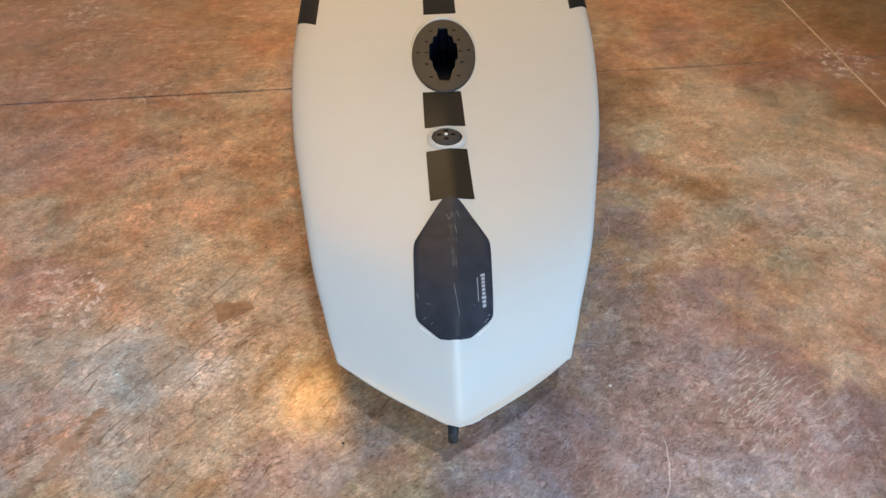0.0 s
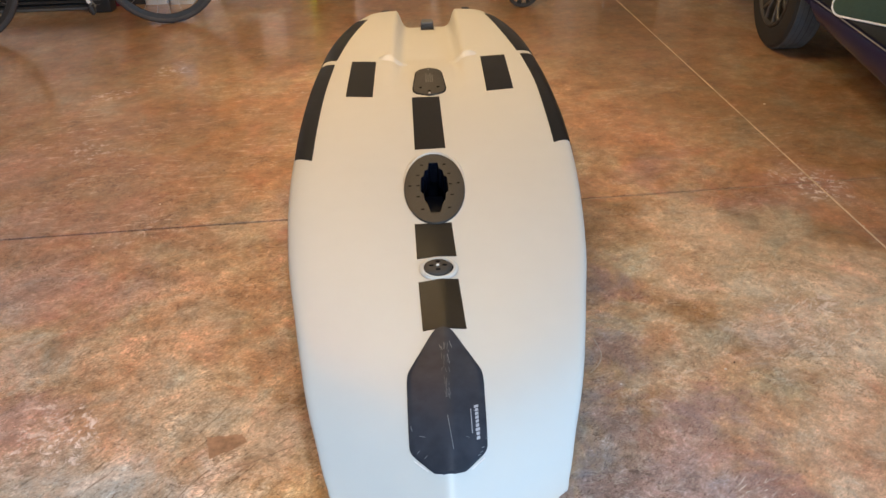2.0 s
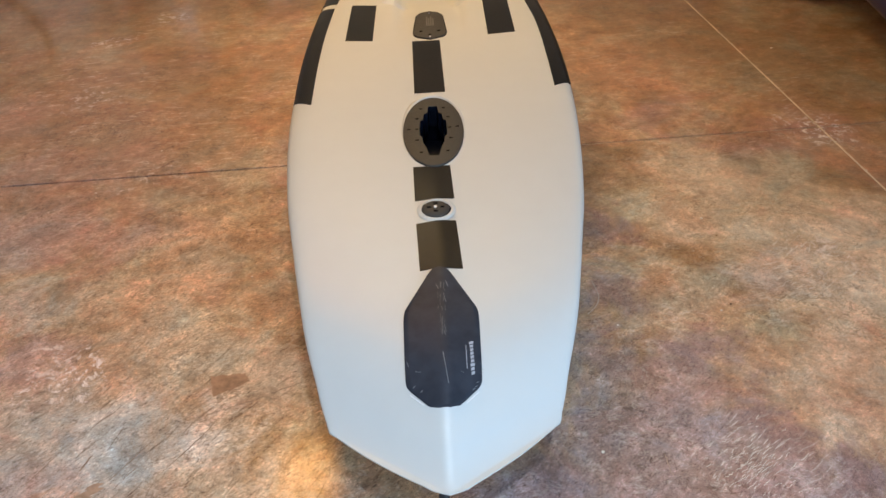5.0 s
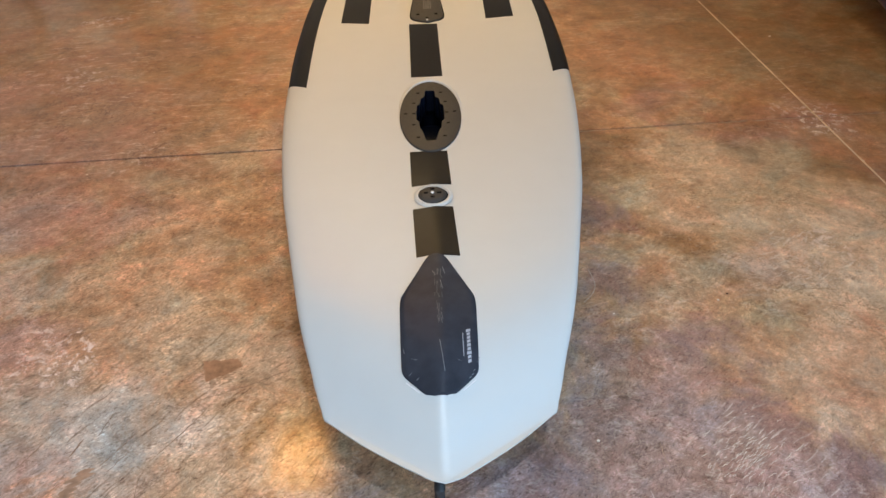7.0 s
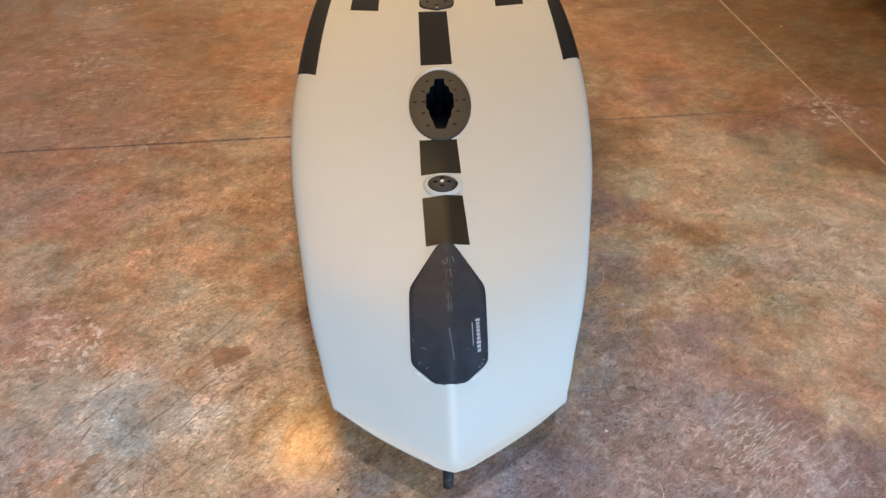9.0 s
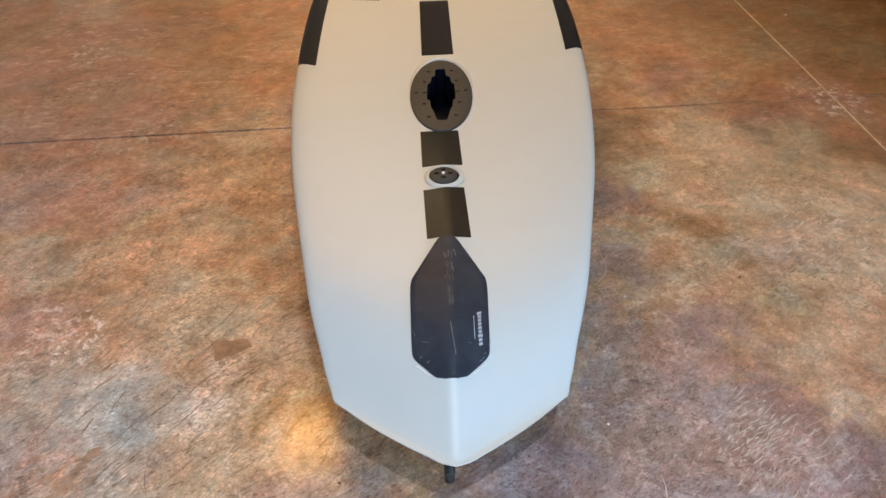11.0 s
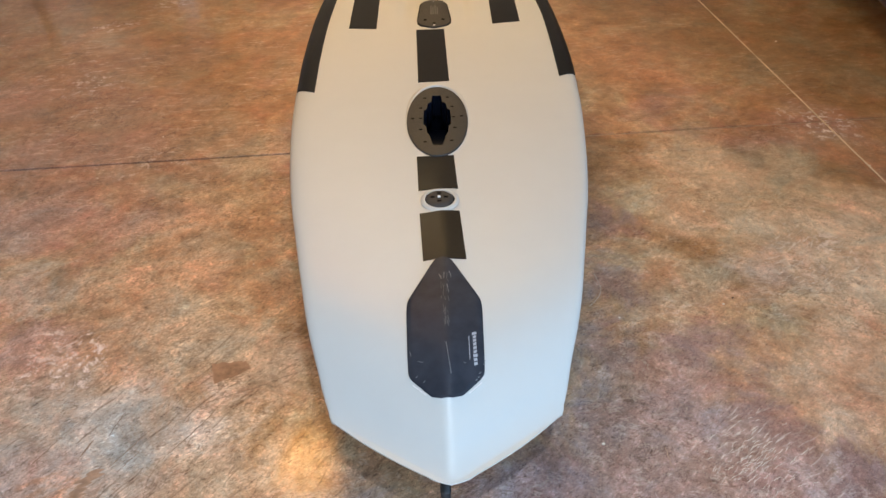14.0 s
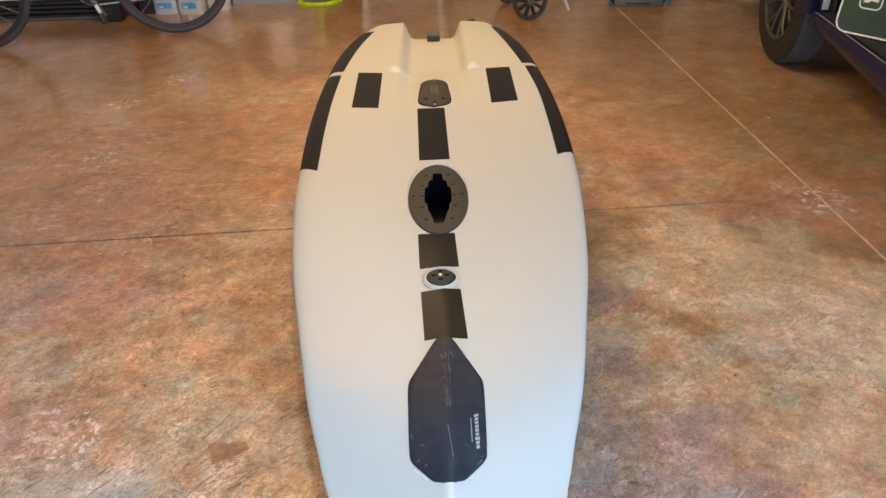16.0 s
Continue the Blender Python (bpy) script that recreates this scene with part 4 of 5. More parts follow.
def hole_radius(a):
    """Distance of the stepped opening's edge from the middle, towards angle a."""
    best = 0.04
    for (x0, y0), (x1, y1) in zip([(0, 0.146)] + slot_half, slot_half + [(0, -0.155)]):
        c, s2 = abs(math.cos(a)), math.sin(a)
        d = (x1 - x0) * s2 - (y1 - y0) * c
        if abs(d) < 1e-9:
            continue
        r = ((x1 - x0) * -y0 + (y1 - y0) * x0) * -1 / d
        hit = Vector((c * r, s2 * r))
        k = (hit - Vector((x0, y0))).dot(Vector((x1 - x0, y1 - y0))) / max(1e-12, (x1 - x0) ** 2 + (y1 - y0) ** 2)
        if r > 0 and -1e-6 <= k <= 1 + 1e-6:
            best = r
    return best


def plate_mesh():
    rings = [[], [], [], [], [], []]
    for k in range(360):
        a = 2 * math.pi * k / 360
        c, s2 = math.cos(a), math.sin(a)
        r = hole_radius(a)
        for ring, (rr, z) in zip(rings, ((None, 0.3655), (None, 0.3665), (None, 0.3675), (0.955, 0.3675), (0.985, 0.3660), (1.0, 0.3585))):
            if rr is None:
                q = r + (0.0012 if z > 0.367 else 0)
                ring.append((HUB[0] + c * q, HUB[1] + s2 * q, z))
            else:
                ring.append((HUB[0] + c * HUB_X * rr, HUB[1] + s2 * HUB_Y * rr, z))
    bm = bmesh.new()
    for a, b in zip(rings, rings[1:]):
        grid([a + a[:1], b + b[:1]], bm)
    bmesh.ops.remove_doubles(bm, verts=bm.verts, dist=1e-6)
    bmesh.ops.recalc_face_normals(bm, faces=bm.faces)
    return bm


drive = part("drive_plate", plate_mesh(), PLATE, kayak, "dark grey oval pedal-drive plate with a stepped opening")
# the walls' shade is put into their colour, not left to the lamps
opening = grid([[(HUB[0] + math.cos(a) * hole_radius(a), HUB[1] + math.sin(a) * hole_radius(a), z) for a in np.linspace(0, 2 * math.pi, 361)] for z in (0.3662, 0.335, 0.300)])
part("opening_wall", opening, WELL, drive, "walls of the opening, painted near-black for shade", smooth=0)
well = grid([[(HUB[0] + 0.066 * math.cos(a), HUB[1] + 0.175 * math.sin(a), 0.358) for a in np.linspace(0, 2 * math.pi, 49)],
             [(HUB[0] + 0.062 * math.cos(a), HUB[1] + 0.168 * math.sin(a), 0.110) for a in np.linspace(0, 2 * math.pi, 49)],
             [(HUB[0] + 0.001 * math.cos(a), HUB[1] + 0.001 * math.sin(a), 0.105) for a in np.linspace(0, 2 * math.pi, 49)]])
part("drive_well", well, WELL, drive, "deep dark blue well with shade in its colour")
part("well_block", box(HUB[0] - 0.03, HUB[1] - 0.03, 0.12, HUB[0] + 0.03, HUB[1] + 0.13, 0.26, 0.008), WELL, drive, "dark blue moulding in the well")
# raised black blocks that paint the shade inside each slot
for x, y in ((-0.035, 0.130), (0.033, 0.132), (-0.047, 0.065), (0.045, 0.070), (-0.071, 0.000), (0.070, 0.008), (-0.047, 0.000), (0.047, 0.004), (-0.047, -0.066), (0.049, -0.060), (-0.035, -0.137), (0.038, -0.133)):
    part("slot", box(HUB[0] + x - 0.0046, HUB[1] + y - 0.0030, 0.366, HUB[0] + x + 0.0046, HUB[1] + y + 0.0030, 0.3680, 0), VOID, drive, smooth=0)
# moulded lip round the plate
lip = []
for q, z in ((0.0, 0.3560), (0.0, 0.3632), (0.12, 0.3640), (0.35, 0.3637), (0.65, 0.3618), (0.9, 0.3596), (1.0, 0.3580)):
    lip.append([])
    for a in np.linspace(0, 2 * math.pi, 97):
        wide = 0.004 + 0.028 * max(0.0, math.sin(a)) ** 1.5
        lip[-1].append((HUB[0] + (HUB_X - 0.0005 + wide * q) * math.cos(a), HUB[1] + (HUB_Y - 0.0005 + wide * q) * math.sin(a), z - (0.002 if math.sin(a) < 0 else 0.002 * (1 - math.sin(a))) * (q < 0.9) + 0.0075 * max(0.0, math.sin(a + 0.25)) ** 2 * max(0.0, 1 - abs(q - 0.3) / 0.7) * (q > 0)))
bm = grid(lip)
bmesh.ops.remove_doubles(bm, verts=bm.verts, dist=1e-6)
bmesh.ops.recalc_face_normals(bm, faces=bm.faces)
part("moulded_lip", bm, HULL, kayak, "raised moulded lip round the oval plate", smooth=60)

# scupper with its plug
SC = (-0.004, 1.495)
ring = []
for rr, z in ((0.70, -0.012), (0.76, -0.004), (0.81, 0.0008), (0.86, 0.0026), (0.91, 0.0030), (0.96, 0.0024), (1.02, 0.0010), (1.07, -0.0002), (1.11, -0.0015)):
    ring.append([(SC[0] + 0.043 * rr * math.cos(a), SC[1] + 0.046 * rr * math.sin(a), on_hull(*SC, z)[2]) for a in np.linspace(0, 2 * math.pi, 65)])
bm = grid(ring)
bmesh.ops.recalc_face_normals(bm, faces=bm.faces)
part("scupper_rim", bm, HULL, kayak, "raised white moulded scupper rim", smooth=60)
zs = on_hull(*SC, 0)[2]
# a black disc drawn as the shadow below the plug
part("gap_shade", lathe([(0.0, -0.003), (0.0385, -0.003), (0.0385, 0.0018), (0.0, 0.0018)], 44, m=pose(SC[0] - 0.002, SC[1] - 0.006, zs)), VOID, kayak, "black disc for the shadow below the plug")
plug = part("scupper_plug", lathe([(0.0, -0.004), (0.034, -0.004), (0.0345, 0.003), (0.031, 0.0065), (0.020, 0.0085), (0.0, 0.009)], 44, m=pose(SC[0] - 0.002, SC[1] - 0.003, zs)), PLATE, kayak, "round dark grey scupper plug")
# the plug's slots are black blocks too, with their shade painted
for dx, dy in ((-0.016, 0), (0.016, 0), (0, 0.017), (0, -0.017)):
    part("slot", box(SC[0] - 0.002 + dx - 0.005, SC[1] - 0.003 + dy - 0.0024, zs + 0.005, SC[0] - 0.002 + dx + 0.0055, SC[1] - 0.003 + dy + 0.003, zs + 0.0098, 0), VOID, plug, smooth=0)
part("screw", lathe([(0, 0.008), (0.0042, 0.008), (0.0038, 0.0112), (0, 0.0118)], 16, m=pose(SC[0] - 0.002, SC[1] - 0.002, zs)), WHITE, plug, "small white screw head")

# cover plate near the stern
half_plate = [(0.0, 2.910), (0.034, 2.893), (0.050, 2.866), (0.056, 2.77), (0.060, 2.70), (0.057, 2.664), (0.045, 2.642), (0.0, 2.618)]
outline = [(x - 0.003, y) for x, y in half_plate] + [(-x - 0.003, y) for x, y in half_plate[-2:0:-1]]
# a black sheet, slightly larger than the cover, paints the shade round it
part("gap_shade", prism([(-0.003 + (x + 0.003) * 1.07, 2.758 + (y - 2.758) * 1.015) for x, y in outline[::-1]], 0.340, 0.3612), VOID, kayak, "black sheet for the shade round the cover plate", smooth=0)
outline = outline[::-1]
cover = part("cover_plate", prism(outline, 0.348, 0.3665, bevel=0.0016), PLATE, kayak, "dark grey bolted cover plate")
# black discs on the plate paint the shade of the bolt holes
for x, y, r in ((-0.036, 2.690, 0.0062), (0.030, 2.692, 0.0062), (-0.003, 2.655, 0.0058)):
    part("bolt_hole_shade", lathe([(0, 0.3662), (r, 0.3662), (r, 0.3674), (0, 0.3674)], 16, m=pose(x, y, 0)), VOID, cover)
for x, y in ((-0.002, 2.886), (-0.003, 2.634)):
    part("screw", lathe([(0, 0.366), (0.0045, 0.366), (0.004, 0.3685), (0, 0.369)], 14, m=pose(x, y, 0)), STEEL, cover, "bright screw")
for i in range(4):
    part("print_bar", box(-0.016 + i * 0.008, 2.745, 0.3662, -0.011 + i * 0.008, 2.845 - 0.02 * (i % 2), 0.3671, 0), FADED, cover, "faint grey printed bar", smooth=0)

# mouldings, stern block, tabs and bow strap
for sx, y in ((-1, 3.060), (1, 3.082)):
    bump = []
    for v in np.linspace(0, 1, 26):
        row = []
        for a in np.linspace(-1, 1, 21):
            x, yy = sx * (0.085 + 0.130 * v), y - 0.014 + 0.030 * v + 0.046 * a * (0.6 + 0.3 * math.sin(math.pi * v))
            high = 0.019 * math.sin(math.pi * min(v * 1.02, 1)) ** 0.9 * (1 - a * a) ** 1.5 * (0.85 + 0.22 * math.sin(v * 11 + a * 2.0))
            row.append(on_hull(x, yy, high - 0.0012))
        bump.append(row)
    bm = grid(bump)
    bmesh.ops.recalc_face_normals(bm, faces=bm.faces)
    part("moulded_bump", bm, HULL, kayak, "wrinkled moulded bump in the plastic", smooth=60)
zb = on_hull(0.004, 3.72, 0)[2]
block = part("stern_block", box(-0.028, 3.690, zb - 0.006, 0.036, 3.765, zb + 0.022, 0.005), BLACK, kayak, "black stern fitting")
part("fitting_top", box(-0.023, 3.700, zb + 0.018, 0.031, 3.758, zb + 0.034, 0.006), MIDGREY, block, "grey rounded top of the fitting")
for x, y in ((-0.206, 3.90), (0.206, 3.915)):
    z = 0.302
    part("stern_tab", box(x - 0.019, y, z - 0.02, x + 0.019, y + 0.028, z + 0.020, 0.004), BLACK, kayak, "small black tab at the stern")
strap = tube([(-0.0110, 0.830, 0.178), (-0.0112, 0.816, 0.172), (-0.0116, 0.807, 0.166), (-0.0120, 0.803, 0.148)], [0.0105, 0.0105, 0.0105, 0.0102], 16)
part("bow_strap", strap, BLACK, kayak, "black carrying strap under the bow")


# ---- the parked car ----
def wheel_parts(parent, r, width, rim_r, out):
    """Tyre, rim and spokes about the parent's origin; out is the side of the outer face along x."""
    side = pose(0, 0, 0, 0, 90 * out, 0)
    h = width / 2
    tyre = part("tyre", lathe([(rim_r, -h * 0.8), (rim_r + 0.012, -h * 0.95), (r * 0.86, -h), (r * 0.95, -h * 0.93), (r * 0.985, -h * 0.78), (r, -h * 0.5),
                               (r, h * 0.5), (r * 0.985, h * 0.78), (r * 0.95, h * 0.93), (r * 0.86, h), (rim_r + 0.012, h * 0.95), (rim_r, h * 0.8), (rim_r, -h * 0.8)], 64,
                              m=parent.matrix_world @ side), CARTYRE, parent, "black road tyre")
    # coloured paler and bluer than the tyre for the daylight on it
    tread = bmesh.new()
    for zz in (-0.62, -0.32, 0.0, 0.32, 0.62):
        rr = r + 0.0015 - 0.006 * max(0, abs(zz) - 0.45)
        lathe([(rr - 0.006, h * (zz - 0.145)), (rr, h * (zz - 0.138)), (rr, h * (zz + 0.138)), (rr - 0.006, h * (zz + 0.145)), (rr - 0.006, h * (zz - 0.145))], 64, tread, parent.matrix_world @ side)
    part("tread", tread, TREAD, tyre, "ribbed tread, blue-grey for the daylight on it")
    rim = part("rim", lathe([(rim_r + 0.006, h * 0.97), (rim_r - 0.004, h * 0.99), (rim_r - 0.018, h * 0.86), (rim_r - 0.026, h * 0.2), (rim_r - 0.026, -h * 0.7), (rim_r + 0.002, -h * 0.8), (rim_r + 0.006, h * 0.97)], 64,
                            m=parent.matrix_world @ side), ALLOY, parent, "dark alloy wheel rim")
    part("brake_disc", lathe([(0, -0.02), (rim_r * 0.7, -0.02), (rim_r * 0.7, 0.0), (0, 0.0)], 40, m=parent.matrix_world @ side), BLACK, rim)
    for k in range(7):
        own = bmesh.new()
        a = 2 * math.pi * k / 7
        hub, fork_at = Vector((0.030 * math.cos(a), 0.030 * math.sin(a), h * 0.55)), Vector((0.095 * math.cos(a), 0.095 * math.sin(a), h * 0.66))
        tube([hub, fork_at], [0.016, 0.0125], 8, own)
        for lean in (-11, 11):
            b = a + radians(lean)
            tip = Vector(((rim_r - 0.012) * math.cos(b), (rim_r - 0.012) * math.sin(b), h * 0.84))
            tube([fork_at, (fork_at + tip) / 2 + Vector((0, 0, 0.005)), tip], [0.0095, 0.0078, 0.0092], 8, own)
        bmesh.ops.transform(own, matrix=parent.matrix_world @ side, verts=own.verts)
        part("spoke", own, SPOKE, rim, "forked dull alloy spoke")
    part("hub_cap", lathe([(0, h * 0.70), (0.026, h * 0.69), (0.032, h * 0.64), (0.044, h * 0.58), (0.046, h * 0.3), (0, h * 0.3)], 28, m=parent.matrix_world @ side), STEEL, rim, "bright round hub cap")


CAR_X = 1.82
car = thing("car", (2.75, 2.75, 0), "dark navy car parked with its side door open", "car")
for x, y, out in ((1.978, 4.09, -1), (3.51, 4.09, 1), (1.978, 1.30, -1), (3.51, 1.30, 1)):
    w = new("wheel")
    w.matrix_world = pose(x, y, 0.338, 0, 0, -4 if y > 3 and out < 0 else 0)
    w.parent = car
    w.matrix_parent_inverse = car.matrix_world.inverted()
    w.empty_display_size = 0.05
    wheel_parts(w, 0.338, 0.175, 0.216, out)


def side_panel(name, outline, x0, x1):
    """A painted piece of the car's side with its wheel arch, made solid from x0 to x1."""
    own = prism(outline, 0, x1 - x0, None, Matrix(((0, 0, 1, x0), (1, 0, 0, 0), (0, 1, 0, 0), (0, 0, 0, 1))))
    bmesh.ops.recalc_face_normals(own, faces=own.faces)
    part(name, own, NAVY, car, "glossy navy side panel with a wheel arch", smooth=30)


rear_outline = ([(3.62, 0.385), (3.625, 0.62), (3.63, 1.02), (4.95, 1.00), (5.00, 0.70), (4.98, 0.42), (4.92, 0.32), (4.48, 0.30)] + arc(4.07, 0.365, 0.405, 0.400, -8, 178, 22))
front_outline = ([(2.30, 0.26), (2.30, 1.02), (0.40, 0.98), (0.30, 0.70), (0.33, 0.36), (0.88, 0.30)] + arc(1.30, 0.365, 0.405, 0.400, 188, -8, 22) + [(1.72, 0.26)])
for x0, x1 in ((CAR_X, CAR_X + 0.035), (3.64, 3.675)):
    side_panel("rear_quarter", rear_outline, x0, x1)
    side_panel("front_wing", front_outline, x0, x1)
part("arch_liner", box(1.86, 3.616, 0.40, 2.22, 3.640, 0.80, 0.008), BLACK, car, "black wheel arch liner")
# rounded sill under the open doorway
rows = []
for y in np.linspace(3.628, 2.28, 26):
    y = float(y)
    top = 0.345 + 0.050 * (y - 2.6)
    low = 0.285 + 0.115 * (y - 3.4) + 0.075 * float(ease(3.50, 3.63, y))
    prof = [(2.12, low - 0.004), (1.95, low - 0.006), (1.885, low), (1.858, low + 0.012), (1.842, low + 0.035), (1.836, 0.5 * (low + top) + 0.006), (1.836, top - 0.022), (1.842, top - 0.006), (1.858, top), (1.93, top + 0.002), (2.12, top - 0.005)]
    rows.append([(x, y, z) for x, z in prof])
bm = grid(rows)
bmesh.ops.recalc_face_normals(bm, faces=bm.faces)
part("sill", bm, NAVY, car, "rounded navy door sill")
part("sill_trim", tube([(1.852, float(y), 0.3475 + 0.050 * (y - 2.6)) for y in np.linspace(3.60, 2.30, 16)], 0.0035, 8), BRIGHT, car, "bright trim along the sill")
part("scuff_plate", box(1.868, 2.32, 0, 1.99, 3.56, 0.006, 0.002, m=Matrix.Translation((0, 0, 0.349 - 0.05 * 2.6)) @ Matrix(((1, 0, 0, 0), (0, 1, 0, 0), (0, 0.05, 1, 0), (0, 0, 0, 1)))), BLACK, car, "black scuff plate on the sill")
part("door_jamb", box(1.822, 3.606, 0.385, 1.868, 3.640, 1.02, 0.006), NAVY, car, "navy painted door jamb")
part("jamb_recess", box(1.868, 3.600, 0.37, 2.12, 3.612, 1.02, 0.003), BLACK, car, "black jamb trim")
part("jamb_label", box(1.876, 3.596, 0.408, 1.909, 3.601, 0.58, 0.001), WHITE, car, "white sticker on the door jamb")
part("jamb_seal", tube([(1.935, 3.59, 0.39), (1.935, 3.59, 1.0)], 0.014, 10), BLACK, car, "black rubber door seal")
part("cabin_floor", box(1.96, 2.30, 0.27, 3.60, 3.60, 0.366, 0.01), CARPET, car, "black carpeted cabin floor")
part("seat_base", box(2.45, 2.60, 0.366, 3.50, 3.40, 0.66, 0.05), CARPET, car, "black seat base")
part("underbody", box(2.13, 0.6, 0.22, 3.38, 4.9, 0.27, 0.01), BLACK, car, "black underbody")
rows = []
for y, h, inset in ((0.33, 0.72, 0.06), (0.45, 0.96, 0.02), (1.50, 1.04, 0.01), (2.10, 1.50, 0.16), (2.6, 1.62, 0.19), (4.2, 1.60, 0.20), (4.85, 1.10, 0.05), (4.98, 0.80, 0.03)):
    prof = [(CAR_X + 0.002 + inset * 0.3, min(h, 0.98)), (CAR_X + 0.005 + inset, h - 0.05), (CAR_X + 0.12 + inset, h), (2.7475, h + 0.02)]
    rows.append([(x, y, z) for x, z in prof] + [(5.495 - x, y, z) for x, z in prof[-2::-1]])
bm = grid(rows)
bmesh.ops.recalc_face_normals(bm, faces=bm.faces)
part("bonnet_and_roof", bm, NAVY, car, "navy bonnet and roof")


def green_bag():
    t = thing("green_bag", (1.98, 3.11, 0.37), "dark green canvas bag with white piping standing in the car's doorway", "bag")
    shape = rounded(-0.25, 0.0, 0.25, 0.38, 0.05, 7)
    lean = pose(2.005, 3.165, 0.380, 90 - 10, 0, -52)
    body = prism(shape, -0.06, 0.06, bevel=0.022)
    bmesh.ops.transform(body, matrix=lean, verts=body.verts)
    part("body", body, GREEN, t)
    part("piping", tube([lean @ Vector((x * 0.985, 0.004 + y * 0.985, 0.054)) for x, y in shape], 0.0052, 8, closed=True), WHITE, t, "white piping round the bag")
    badge = rounded(-0.170, 0.115, -0.079, 0.185, 0.020)
    part("badge_outline", tube([lean @ Vector((x, y, 0.0612)) for x, y in badge], 0.0036, 6, closed=True), WHITE, t, "white outline of a badge")
    blob = prism([(-0.157, 0.139), (-0.145, 0.159), (-0.120, 0.167), (-0.093, 0.155), (-0.097, 0.145), (-0.125, 0.149), (-0.135, 0.139)], 0.0595, 0.0625)
    bmesh.ops.transform(blob, matrix=lean, verts=blob.verts)
    part("badge_mark", blob, WHITE, t, "plain white badge shape", smooth=0)


green_bag()


# ---- along the back of the garage ----
def spoked_wheel(parent, at, r, steer, spokes=24):
    """A bicycle wheel: tyre, rim, hub and spokes, in the upright plane turned by steer."""
    w = new("wheel")
    w.matrix_world = pose(*at, 0, 0, steer) @ pose(0, 0, 0, 90, 0, 0)
    w.parent = parent
    w.matrix_parent_inverse = parent.matrix_world.inverted()
    w.empty_display_size = 0.05
    m = w.matrix_world
    circle = [(r - 0.019 + 0.019 * math.cos(a), 0.019 * math.sin(a)) for a in np.linspace(0, 2 * math.pi, 13)]
    circle[-1] = circle[0]
    part("tyre", lathe(circle, 72, m=m), RUBBER, w, "black bicycle tyre")
    part("rim", lathe([(r - 0.032, -0.012), (r - 0.030, 0.012), (r - 0.058, 0.008), (r - 0.062, 0.0), (r - 0.058, -0.008), (r - 0.032, -0.012)], 72, m=m), BLACK, w, "black bicycle rim")
    part("hub", lathe([(0, -0.05), (0.012, -0.05), (0.026, -0.035), (0.016, -0.028), (0.016, 0.028), (0.026, 0.035), (0.012, 0.05), (0, 0.05)], 24, m=m), STEEL, w, "bright hub")
    part("disc_rotor", lathe([(0.045, 0.036), (0.080, 0.036), (0.080, 0.039), (0.045, 0.039), (0.045, 0.036)], 36, m=m), STEEL, w, "bright brake rotor")
    for k in range(spokes):
        a = 2 * math.pi * k / spokes
        b = a + (0.35 if k % 2 else -0.35)
        sp = tube([(0.025 * math.cos(b), 0.025 * math.sin(b), 0.034 if k % 4 < 2 else -0.034), ((r - 0.055) * math.cos(a), (r - 0.055) * math.sin(a), 0)], 0.0014, 6)
        bmesh.ops.transform(sp, matrix=m, verts=sp.verts)
        part("spoke", sp, BRIGHT, w)
    return w


REAR, FORK, R = Vector((-1.665, 5.0, 0.368)), Vector((-2.84, 4.72, 0.368)), 0.368
d = (FORK - REAR).normalized()
n = Vector((d.y, -d.x, 0))
turn = math.degrees(math.atan2(d.y, d.x))
if n.y > 0:
    n = -n
bike = thing("bicycle", (-2.3, 4.9, 0), "black and red bicycle standing before a white cabinet", "bicycle")
spoked_wheel(bike, REAR, R, turn)
spoked_wheel(bike, FORK, R, turn)
BB = REAR + d * 0.495 + Vector((0, 0, -0.068))
HEAD, SEAT = FORK - d * 0.20 + Vector((0, 0, 0.52)), REAR + d * 0.33 + Vector((0, 0, 0.50))
for sgn in (-1, 1):
    part("chainstay", tube([BB + n * 0.045 * sgn, BB - d * 0.16 + n * 0.06 * sgn + Vector((0, 0, 0.02)), REAR + d * 0.14 + n * 0.075 * sgn + Vector((0, 0, -0.012))], [0.026, 0.020, 0.017], 12), CARBON, bike, "dark grey chainstay")
    part("chainstay_end", tube([REAR + d * 0.30 + n * 0.069 * sgn + Vector((0, 0, -0.028)), REAR + d * 0.02 + n * 0.072 * sgn + Vector((0, 0, 0.0))], [0.0195, 0.014], 12), RED, bike, "red painted end of the chainstay")
    part("seatstay", tube([REAR + n * 0.065 * sgn, SEAT + n * 0.03 * sgn], 0.012, 10), CARBON, bike)
    part("fork_leg", tube([FORK + n * 0.06 * sgn, FORK - d * 0.09 + n * 0.055 * sgn + Vector((0, 0, 0.38))], [0.013, 0.02], 10), CARBON, bike)
part("cyan_band", tube([REAR + d * 0.135 + n * 0.0735, REAR + d * 0.10 + n * 0.0735 + Vector((0, 0, 0.004))], 0.0175, 12), CYAN, bike, "cyan painted band")
part("down_tube", tube([BB, HEAD], 0.028, 14), CARBON, bike)
part("seat_tube", tube([BB, SEAT + Vector((0, 0, 0.02))], 0.019, 12), CARBON, bike)
part("top_tube", tube([SEAT, HEAD + Vector((0, 0, 0.06))], 0.019, 12), CARBON, bike)
part("head_tube", tube([HEAD - Vector((0, 0, 0.05)) + d * 0.015, HEAD + Vector((0, 0, 0.10)) - d * 0.03], 0.024, 12), CARBON, bike)
part("bottom_bracket", tube([BB - n * 0.055, BB + n * 0.055], 0.028, 18), CARBON, bike)
